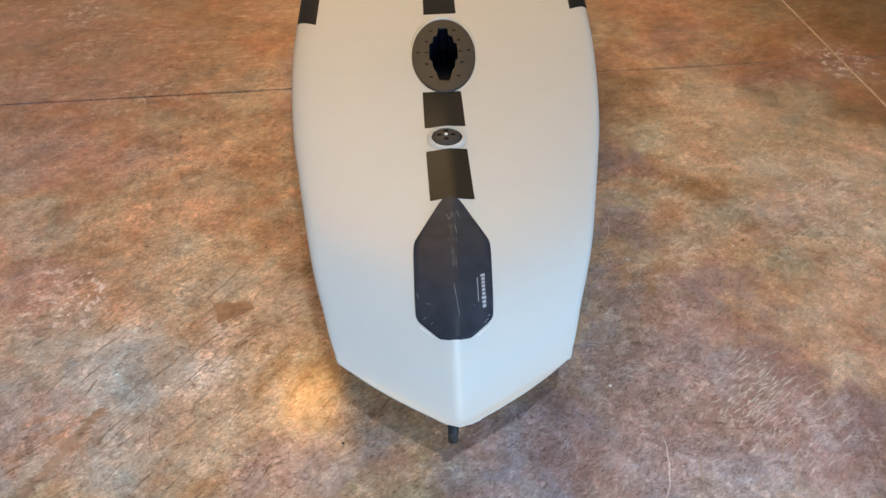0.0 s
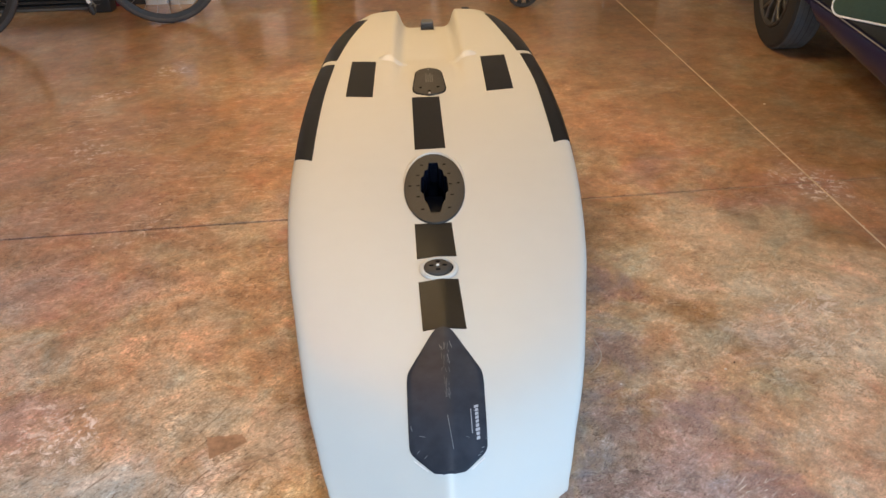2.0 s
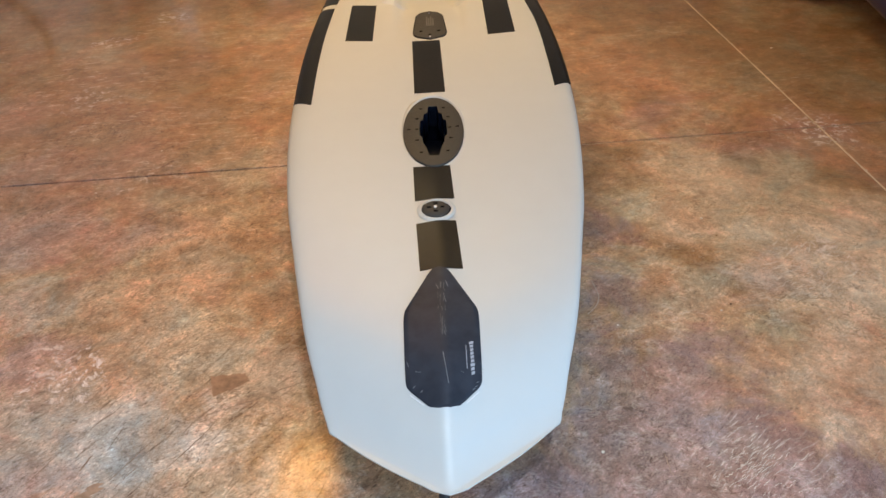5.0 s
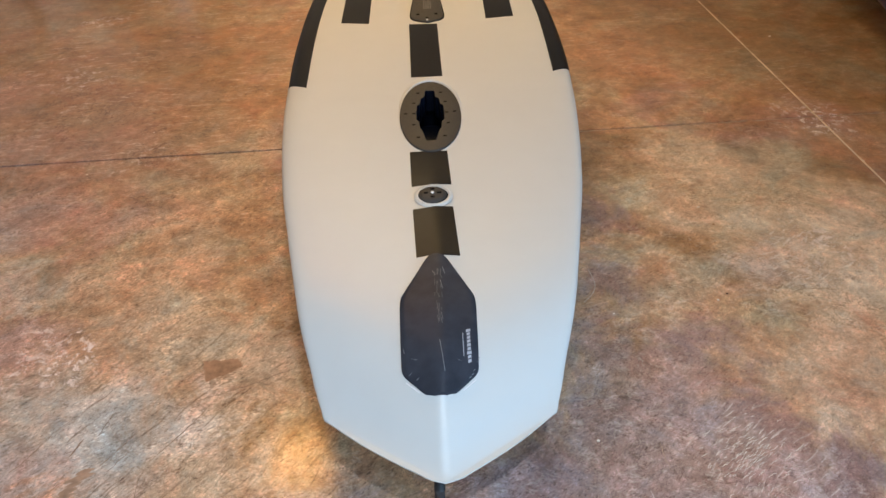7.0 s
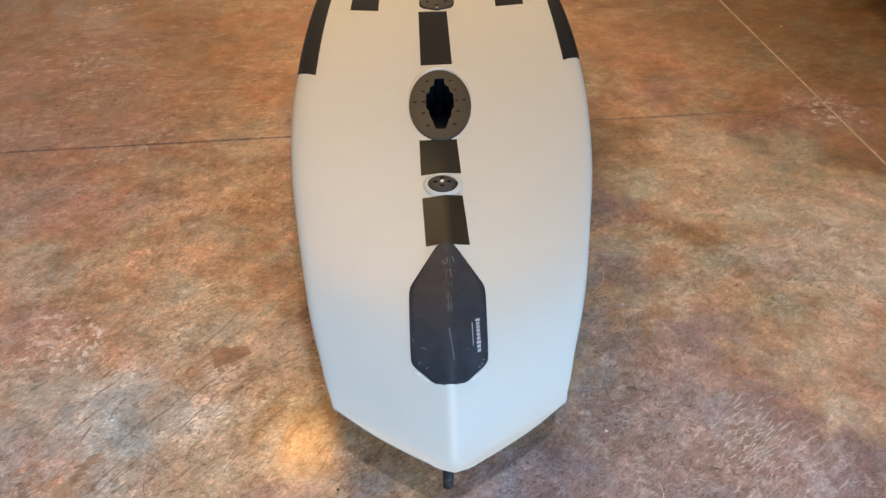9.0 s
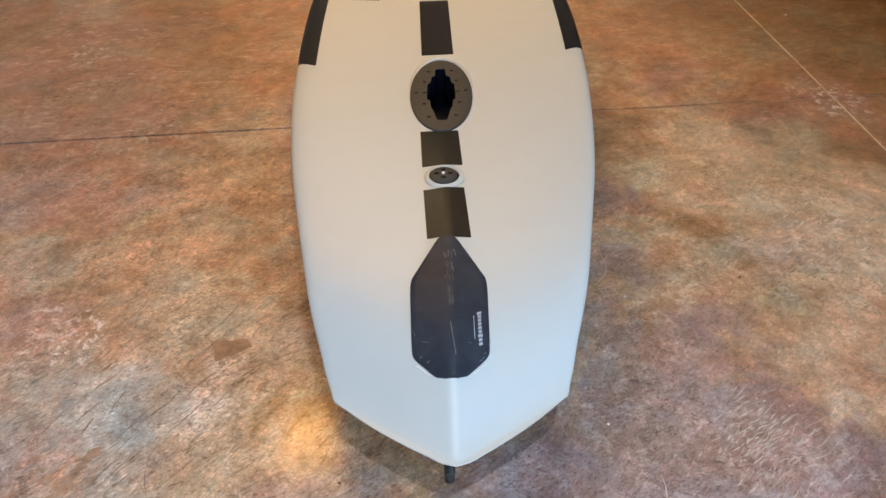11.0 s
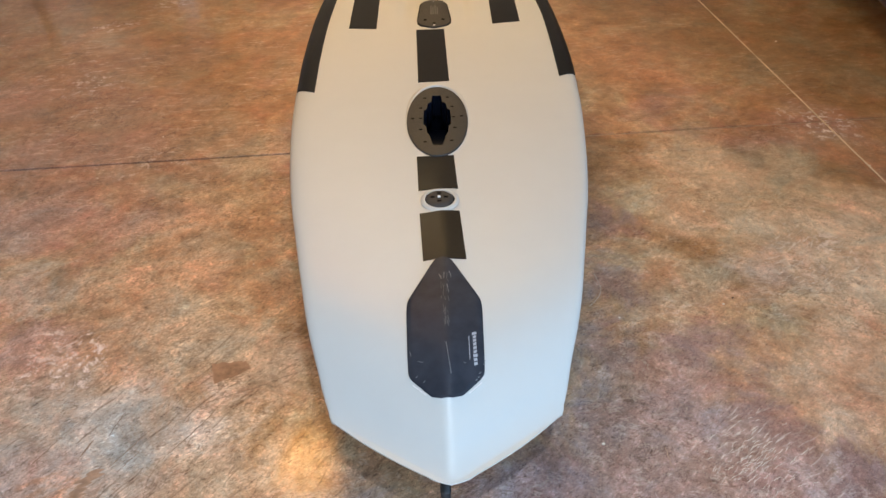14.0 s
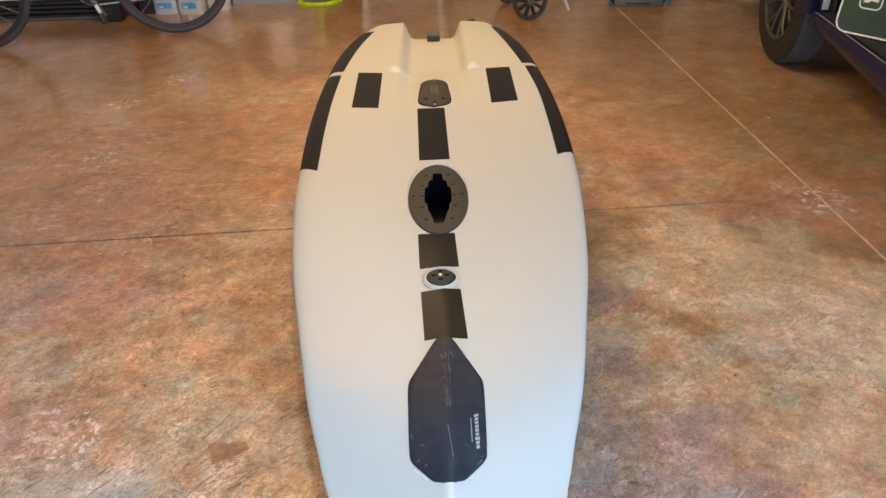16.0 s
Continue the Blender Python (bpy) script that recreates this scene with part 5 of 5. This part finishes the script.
part("crank_bolt", tube([BB + n * 0.054, BB + n * 0.075], 0.017, 16), STEEL, bike, "bright crank bolt")
ring_m = Matrix.Translation(BB - n * 0.045) @ pose(0, 0, 0, 0, 0, turn) @ pose(0, 0, 0, 90, 0, 0)
part("chainring", lathe([(0.064, -0.003), (0.088, -0.003), (0.088, 0.003), (0.064, 0.003), (0.064, -0.003)], 48, m=ring_m), BLACK, bike, "black toothed chainring")
links = [BB - n * 0.045 + Vector((0, 0, -0.088)), REAR - n * 0.045 + d * 0.02 + Vector((0, 0, -0.136))]
count = 44
for k in range(count):
    p = links[0].lerp(links[1], (k + 0.5) / count)
    part("chain_link", tube([p - d * 0.0052, p + d * 0.0052], 0.0060 if k % 2 else 0.0042, 6), CHAIN, bike)
arc_links = 16
for k in range(arc_links):
    a = radians(180 + 90 * k / arc_links)
    p = BB - n * 0.045 + d * -0.088 * math.cos(a) + Vector((0, 0, 0.088 * math.sin(a)))
    q = BB - n * 0.045 + d * -0.088 * math.cos(a + 0.05) + Vector((0, 0, 0.088 * math.sin(a + 0.05)))
    part("chain_link", tube([p, q], 0.0048, 6), CHAIN, bike)
part("cassette", lathe([(0.02, -0.02), (0.055, -0.018), (0.055, -0.014), (0.042, -0.006), (0.030, 0.008), (0.02, 0.008), (0.02, -0.02)], 30, m=Matrix.Translation(REAR - n * 0.04) @ pose(0, 0, 0, 0, 0, turn) @ pose(0, 0, 0, 90, 0, 0)), STEEL, bike, "bright cassette")
part("derailleur", tube([REAR - n * 0.05 + Vector((0, 0, -0.03)), REAR - n * 0.05 - d * 0.035 + Vector((0, 0, -0.075)), REAR - n * 0.05 - d * 0.005 + Vector((0, 0, -0.125))], [0.011, 0.014, 0.010], 8), BLACK, bike, "black rear derailleur")
CRANK = BB + n * 0.085 - d * 0.062 + Vector((0, 0, -0.135))
part("crank_arm", tube([BB + n * 0.075, BB + n * 0.08 - d * 0.032 + Vector((0, 0, -0.070)), CRANK], [0.020, 0.018, 0.017], 10), CARBON, bike, "dark crank arm")
part("crank_label", box(-0.010, -0.003, -0.026, 0.010, 0.003, 0.026, 0.001, m=Matrix.Translation(BB + n * 0.098 - d * 0.036 + Vector((0, 0, -0.080))) @ pose(0, 0, 0, 0, 16, turn)), WHITE, bike, "white label on the crank")
part("pedal", box(-0.010, -0.040, -0.026, 0.012, 0.040, 0.026, 0.004, m=Matrix.Translation(CRANK + n * 0.060 + Vector((0, 0, 0.004))) @ pose(0, 0, 0, 0, 8, turn)), BLACK, bike, "black flat pedal")
part("seat_post", tube([SEAT, SEAT - d * 0.06 + Vector((0, 0, 0.20))], 0.0145, 12), BLACK, bike)
part("saddle", box(-0.13, -0.06, 0, 0.13, 0.06, 0.045, 0.02, m=Matrix.Translation(SEAT - d * 0.07 + Vector((0, 0, 0.20))) @ pose(0, 0, 0, 0, 0, turn)), BLACK, bike)
part("handlebar", tube([HEAD + Vector((0, 0, 0.17)) + n * 0.26, HEAD + Vector((0, 0, 0.18)), HEAD + Vector((0, 0, 0.17)) - n * 0.26], 0.014, 10), BLACK, bike)

# white freezer with a black louvred base
freezer = thing("freezer", (-2.82, 5.75, 0), "grey-white upright freezer with a black louvred base", "freezer")
part("cabinet", box(-3.45, 5.40, 0.142, -2.18, 6.10, 1.70, 0.015), OFFWHITE, freezer)
part("base", box(-3.44, 5.44, 0.0, -2.185, 6.08, 0.142, 0.004), BLACK, freezer)
for z in (0.026, 0.058, 0.090, 0.120):
    part("louvre", box(-3.43, -0.012, -0.011, -2.19, 0.030, 0.007, 0.003, m=pose(0, 5.412, z, -22, 0, 0)), BLACK, freezer, "black slat")
part("kick_strip", box(-3.43, 5.392, 0.004, -2.19, 5.412, 0.020, 0.003), MIDGREY, freezer, "dark grey kick strip")


def package(x0, x1, y0, y1, h, mat, label, bars=0):
    t = thing("package", ((x0 + x1) / 2, (y0 + y1) / 2, 0), label, "package")
    own = prism(rounded(x0, y0, x1, y1, 0.02), 0, h, bevel=0.012)
    part("sack", own, mat, t)
    for i in range(bars):
        z = 0.05 + i * 0.062
        part("print_bar", box(x0 + 0.045, y0 - 0.0016, z, x0 + 0.10, y0 + 0.002, z + 0.036, 0), PRINT, t, "white printed bar", smooth=0)


package(-2.272, -2.120, 5.47, 5.60, 0.42, MAROON, "dark red package with white print beside a freezer", 4)
package(-2.108, -1.965, 5.50, 5.62, 0.40, BLACK, "black package standing on the garage floor")
speaker = thing("black_box", (-2.14, 5.36, 0), "small black plastic box on the floor behind a bicycle", "box")
part("case", box(-2.325, 5.31, 0, -2.165, 5.42, 0.165, 0.01), BLACK, speaker)
for i in range(3):
    part("print_bar", box(-2.28, 5.3085, 0.055 + 0.03 * i, -2.23 + 0.01 * (i % 2), 5.311, 0.062 + 0.03 * i, 0), FADED, speaker, "faint grey printed bar", smooth=0)


def jug(x, y, w, label_on=True):
    t = thing("jug", (x, y, 0), "cloudy white plastic jug with a blue and white label" if label_on else "cloudy white plastic jug without a label", "jug", "jugs by the wall")
    h = w / 2
    own = prism(rounded(x - h, y - h * 0.85, x + h, y + h * 0.85, 0.035, 6), 0.0, 0.21, bevel=0.03)
    part("body", own, JUG, t)
    part("neck", lathe([(0.055, 0.19), (0.048, 0.235), (0.024, 0.275), (0.021, 0.295), (0.0, 0.295)], 28, m=pose(x, y, 0)), JUG, t)
    part("cap", lathe([(0.0, 0.29), (0.024, 0.29), (0.024, 0.315), (0.0, 0.317)], 24, m=pose(x, y, 0)), BLUE, t, "blue screw cap")
    part("handle", tube([(x + 0.02, y - 0.02, 0.26), (x + 0.065, y - 0.03, 0.25), (x + 0.07, y - 0.03, 0.18)], 0.012, 10), JUG, t)
    if label_on:
        part("label", box(x - 0.052, y - h * 0.85 - 0.002, 0.040, x + 0.052, y - h * 0.85 + 0.004, 0.082, 0.001), BLUE, t, "bright blue label band")
        part("label_top", box(x - 0.052, y - h * 0.85 - 0.002, 0.0825, x + 0.052, y - h * 0.85 + 0.004, 0.122, 0.001), LAVENDER, t, "pale lavender label band")
        part("print_bar", box(x - 0.040, y - h * 0.85 - 0.004, 0.046, x - 0.008, y - h * 0.85, 0.060, 0), WHITE, t, "white printed bar", smooth=0)


jug(-1.905, 5.55, 0.17)
jug(-1.725, 5.53, 0.17)
jug(-1.545, 5.60, 0.15, False)

shelf = thing("shelf_unit", (-1.23, 5.92, 0), "white shelf unit with a grey base and a raw wood edge", "shelf unit")
part("base", box(-1.470, 5.690, 0.0, -1.035, 6.20, 0.104, 0.004), GREYPAINT, shelf, "blue-grey painted base")
part("wood_edge", box(-1.475, 5.672, 0.106, -1.040, 6.20, 0.140, 0.004), WOOD, shelf, "raw wood board")
part("board", box(-1.475, 5.680, 0.142, -1.040, 6.20, 0.182, 0.003), WHITE, shelf, "white painted board")
part("upright", box(-1.034, 5.682, 0.0, -0.988, 5.730, 1.60, 0.004), GREYPAINT, shelf, "grey metal upright")
part("rear_upright", box(-1.034, 6.14, 0.0, -0.988, 6.19, 1.60, 0.004), GREYPAINT, shelf, "grey metal upright")
part("side_board", box(-1.476, 5.70, 0.184, -1.458, 6.20, 1.60, 0.003), WHITE, shelf)
part("upper_board", box(-1.456, 5.70, 0.62, -1.040, 6.20, 0.65, 0.003), WHITE, shelf)
for x0, x1, z0, z1, mat, label in ((-1.43, -1.27, 0.184, 0.40, BLACK, "black storage box"), (-1.25, -1.06, 0.184, 0.50, WHITE, "white storage box")):
    b = thing("storage_box", ((x0 + x1) / 2, 5.9, z0), label + " on the lower board of a shelf unit", "box", "boxes on the shelf")
    part("tub", box(x0, 5.735, z0, x1, 6.10, z1 - 0.03, 0.012), mat, b)
    part("lid", box(x0 - 0.005, 5.728, z1 - 0.029, x1 + 0.005, 6.106, z1, 0.008), mat, b)

# round lime floor brush
brush = thing("floor_brush", (-0.825, 5.72, 0), "round lime-green and grey floor brush resting on its bristles", "brush")
part("bristles", lathe([(0.0, 0.0), (0.140, 0.0), (0.152, 0.006), (0.150, 0.020), (0.138, 0.027), (0.0, 0.027)], 72, m=pose(-0.825, 5.715, 0)), LIME, brush, "lime-green bristles")
tufts = bmesh.new()
for k in range(90):
    a = 2 * math.pi * k / 90
    p = Vector((-0.825 + 0.150 * math.cos(a), 5.715 + 0.150 * math.sin(a), 0.020))
    tube([p, p + Vector((0.012 * math.cos(a), 0.012 * math.sin(a), -0.016 - 0.002 * (k % 3)))], [0.0055, 0.003], 5, tufts)
tagged(part("tuft", tufts, LIME, brush, "short lime tufts"), kind="stuff")
part("pad", lathe([(0.0, 0.027), (0.138, 0.027), (0.140, 0.033), (0.110, 0.042), (0.0, 0.046)], 60, m=pose(-0.825, 5.715, 0)), MIDGREY, brush, "grey round pad")
part("collar", lathe([(0.0, 0.044), (0.075, 0.044), (0.070, 0.056), (0.035, 0.062), (0.022, 0.085), (0.020, 0.13), (0.0, 0.13)], 40, m=pose(-0.825, 5.715, 0)), LIMEPL, brush, "lime plastic collar")
part("handle", tube([(-0.825, 5.715, 0.11), (-0.835, 5.80, 0.45), (-0.86, 6.02, 1.28)], 0.013, 12), LIMEPL, brush, "lime handle")

bin_ = thing("bin", (-0.77, 6.08, 0), "round black plastic bin on the garage floor", "bin")
part("bucket", lathe([(0.0, 0.0), (0.150, 0.0), (0.158, 0.01), (0.185, 0.40), (0.195, 0.41), (0.195, 0.425), (0.180, 0.425), (0.150, 0.02), (0.0, 0.02)], 48, m=pose(-0.70, 6.06, 0)), BLACK, bin_)

# white-legged table at the back
table = thing("table", (-0.22, 6.1, 0), "white-legged table standing by the garage wall", "table")
for x, y, lean in ((-0.500, 5.865, -0.035), (0.075, 5.87, 0.0), (-0.500, 6.30, -0.035), (0.075, 6.30, 0.0)):
    own = prism([(x - 0.016, y - 0.016), (x + 0.016, y - 0.016), (x + 0.016, y + 0.016), (x - 0.016, y + 0.016)], 0, 0.72)
    for v in own.verts:
        if v.co.z > 0.3:
            v.co.x += lean + (v.co.x - x) * 0.8
            v.co.y += (v.co.y - y) * 0.8
    part("leg", own, WHITE, table, "tapered white leg", smooth=0)
part("tabletop", box(-0.60, 5.80, 0.72, 0.15, 6.36, 0.75, 0.006), WHITE, table)
for i, x in enumerate((-0.500, 0.075)):
    part("foot_screw", lathe([(0, 0), (0.005, 0), (0.004, 0.003), (0, 0.003)], 12, m=pose(x, 5.8485, 0.045, 90, 0, 0)), STEEL, table)
castor = thing("castor_stand", (0.150, 5.90, 0), "black swivel castor under a stand by the table", "castor")
part("castor_wheel", lathe([(0, -0.014), (0.026, -0.014), (0.030, -0.008), (0.030, 0.008), (0.026, 0.014), (0, 0.014)], 28, m=pose(0.150, 5.87, 0.030, 0, 90, 20)), BLACK, castor)
part("fork", box(0.130, 5.855, 0.034, 0.172, 5.90, 0.085, 0.006), BLACK, castor)
part("stem", tube([(0.150, 5.885, 0.08), (0.150, 5.885, 0.62)], 0.011, 10), BLACK, castor)

# folded golf trolley
trolley = thing("golf_trolley", (0.80, 5.25, 0), "folded push trolley with black spoked wheels and silver tubes", "trolley")
for x, y, yaw in ((0.662, 5.066, 12), (0.575, 5.50, 12)):
    w = new("wheel")
    w.matrix_world = pose(x, y, 0.118, 0, 0, yaw) @ pose(0, 0, 0, 90, 0, 0)
    w.parent = trolley
    w.matrix_parent_inverse = trolley.matrix_world.inverted()
    w.empty_display_size = 0.05
    m = w.matrix_world
    part("tyre", lathe([(0.096, -0.016), (0.112, -0.018), (0.118, -0.010), (0.118, 0.010), (0.112, 0.018), (0.096, 0.016), (0.096, -0.016)], 48, m=m), RUBBER, w, "black solid tyre")
    part("hub", lathe([(0, -0.02), (0.022, -0.02), (0.026, 0.012), (0.016, 0.026), (0, 0.027)], 24, m=m), MIDGREY, w)
    for k in range(9):
        a = 40 * k
        own = prism([(-0.008, 0.018), (0.008, 0.018), (0.013, 0.100), (-0.013, 0.100)], -0.008, 0.012, bevel=0.003)
        bmesh.ops.transform(own, matrix=m @ pose(0, 0, 0, 0, 0, a), verts=own.verts)
        part("spoke", own, BLACK, w, "flat black spoke")
part("axle", tube([(0.662, 5.075, 0.118), (0.575, 5.50, 0.118)], 0.012, 10), BLACK, trolley)
part("leg_tube", tube([(0.955, 5.225, 0.012), (0.900, 5.215, 0.125), (0.86, 5.21, 0.21), (0.80, 5.22, 0.42)], 0.0115, 12), CHAIN, trolley, "silver leg tube")
part("cross_tube", tube([(0.775, 5.16, 0.165), (0.865, 5.20, 0.195)], 0.012, 10), CHAIN, trolley, "silver cross tube")
part("bracket", box(0.845, 5.18, 0.185, 0.905, 5.25, 0.235, 0.01), BLACK, trolley, "black bracket")
part("second_tube", tube([(0.66, 5.30, 0.15), (0.87, 5.22, 0.23), (1.0, 5.20, 0.42)], 0.0115, 10), CHAIN, trolley, "silver tube")
part("side_arm", tube([(0.83, 5.30, 0.12), (0.90, 5.30, 0.30), (0.95, 5.32, 0.50)], 0.011, 10), BLACK, trolley)
part("pink_tag", box(0.775, 5.175, 0.215, 0.850, 5.195, 0.262, 0.004), RED, trolley, "pinkish red tag")

stand = thing("folding_stand", (1.12, 5.70, 0), "folded stand with silver tube feet", "stand")
for x, y in ((1.085, 5.70), (1.122, 5.69), (1.02, 5.78)):
    part("tube", tube([(x, y, 0.02), (x + 0.01, y + 0.02, 0.55)], 0.0125, 10), CHAIN, stand, "silver tube")
    part("foot", lathe([(0, 0), (0.017, 0), (0.017, 0.05), (0.013, 0.055), (0, 0.055)], 16, m=pose(x, y, 0)), MIDGREY, stand, "grey rubber foot")

# black tool case with blue straps
case = thing("tool_case", (1.47, 5.45, 0), "charcoal plastic tool case with blue straps", "case")
TC = pose(1.47, 5.44, 0, 0, 0, -6)
part("shell", box(-0.195, -0.12, 0.012, 0.195, 0.14, 0.34, 0.03, m=TC), BLACK, case)
part("lower_lip", box(-0.165, -0.140, 0.0, 0.165, -0.095, 0.050, 0.010, m=TC), MIDGREY, case, "grey lower lip")
part("vent_slot", box(-0.090, -0.143, 0.018, 0.085, -0.137, 0.027, 0.001, m=TC), BLACK, case)
part("front_panel", box(-0.075, -0.131, 0.070, 0.070, -0.11, 0.20, 0.012, m=TC), MIDGREY, case, "grey front panel")
part("panel_slot", box(-0.045, -0.137, 0.105, 0.040, -0.128, 0.150, 0.006, m=TC), BLACK, case)
part("side_latch", box(-0.160, -0.130, 0.085, -0.095, -0.112, 0.165, 0.008, m=TC), MIDGREY, case, "grey latch")
part("side_latch", box(0.092, -0.130, 0.085, 0.150, -0.112, 0.165, 0.008, m=TC), MIDGREY, case, "grey latch")
part("latch_pin", lathe([(0, 0), (0.010, 0), (0.009, 0.006), (0, 0.007)], 16, m=TC @ pose(0.120, -0.130, 0.135, 90, 0, 0)), BRIGHT, case)
for sx in (-1, 1):
    a, b = TC @ Vector((sx * 0.205, -0.125, 0.004)), TC @ Vector((sx * (0.19 if sx < 0 else 0.235), -0.115, 0.085 if sx > 0 else 0.10))
    part("strap", tube([a, a.lerp(b, 0.5), b], [0.010, 0.009, 0.008], 8), BLUESTRAP, case, "blue strap end")
    part("strap_tip", tube([a.lerp(b, 0.62), b + (b - a) * 0.1], [0.0092, 0.008], 8), WHITE, case, "pale strap stitching")

rack = thing("wire_rack", (2.11, 5.75, 0), "black wire rack with white end feet", "rack")
part("bar", tube([(1.975, 5.70, 0.03), (2.245, 5.66, 0.03)], 0.007, 8), BLACK, rack)
part("bar", tube([(1.975, 5.90, 0.03), (2.245, 5.86, 0.03)], 0.007, 8), BLACK, rack)
part("curl", tube([(2.06 + 0.03 * math.cos(a), 5.69, 0.032 + 0.028 * math.sin(a)) for a in np.linspace(0, math.pi, 10)], 0.005, 8), BLACK, rack)
part("curl", tube([(2.15 + 0.03 * math.cos(a), 5.68, 0.032 + 0.028 * math.sin(a)) for a in np.linspace(0, math.pi, 10)], 0.005, 8), BLACK, rack)
for x, y in ((1.973, 5.70), (2.247, 5.66), (1.973, 5.90), (2.247, 5.86)):
    part("foot", box(x - 0.013, y - 0.013, 0, x + 0.013, y + 0.013, 0.42, 0.003), WHITE, rack, "white upright foot")
part("shelf", box(1.95, 5.64, 0.30, 2.27, 5.93, 0.32, 0.004), BLACK, rack)


def shoe(x, y, yaw):
    t = thing("shoe", (x, y, 0), "blue running shoe with a white and yellow sole", "shoe", "pair of shoes")
    m = pose(x, y, 0, 0, 0, yaw)
    rows = []
    for v in np.linspace(0, 1, 16):
        w = 0.033 + 0.014 * math.sin(math.pi * v ** 0.8) - 0.018 * max(0, v - 0.85) / 0.15
        h = 0.105 - 0.055 * float(ease(0.3, 0.85, v)) - 0.02 * float(ease(0.9, 1.0, v))
        rows.append([m @ Vector((-0.135 + 0.27 * v, w * math.cos(a), 0.026 + (h - 0.026) * math.sin(a) ** 0.6)) for a in np.linspace(0.0, math.pi, 13)])
    upper = grid(rows)
    bmesh.ops.recalc_face_normals(upper, faces=upper.faces)
    part("upper", upper, BLUESTRAP, t, "blue mesh upper")
    out = [(-0.138 + 0.276 * v, (0.036 + 0.014 * math.sin(math.pi * v ** 0.8) - 0.022 * max(0, v - 0.85) / 0.15)) for v in np.linspace(0, 1, 14)]
    sole = [(x2, y2) for x2, y2 in out] + [(x2, -y2) for x2, y2 in out[::-1]]
    part("sole", prism(sole[::-1], 0.012, 0.030, m=m, bevel=0.004), WHITE, t, "white foam sole")
    part("outsole", prism(sole[::-1], 0.0, 0.0118, m=m), YELLOW, t, "yellow rubber outsole", smooth=0)


shoe(2.40, 5.49, 170)
shoe(2.42, 5.63, 170)

# crumbs on the floor
for x, y, s, mat, label in ((0.838, 1.920, 0.004, CHIP, "white paint chip"), (1.575, 3.265, 0.0065, CHIP, "white paint chip"), (-0.242, 0.900, 0.0035, BLACK, "small black crumb"),
                            (0.856, 1.825, 0.004, WOOD, "brown wood crumb"), (-1.054, 2.532, 0.003, CHIP, "white paint chip"), (-1.207, 2.241, 0.003, CHIP, "white paint chip"), (-0.564, 1.723, 0.002, CHIP, "white paint chip"), (-0.710, 1.319, 0.0018, CHIP, "white paint chip"), (0.467, 1.441, 0.0028, CHIP, "white paint chip"), (0.759, 1.481, 0.0035, CHIP, "white paint chip"), (0.792, 1.505, 0.003, JOINT, "dark wood crumb"), (0.345, 1.03, 0.004, CHIP, "white paint chip")):
    c = tagged(part("chip", prism([(x + s * k * (1 + 0.4 * math.sin(3.1 * i)), y + s * j) for i, (k, j) in enumerate(((1, 0.1), (0.3, 0.8), (-0.8, 0.5), (-0.9, -0.4), (0.2, -0.9)))], 0.0, 0.0022), mat, smooth=0), label + " lying on the concrete floor", "chip", "crumbs on the floor")
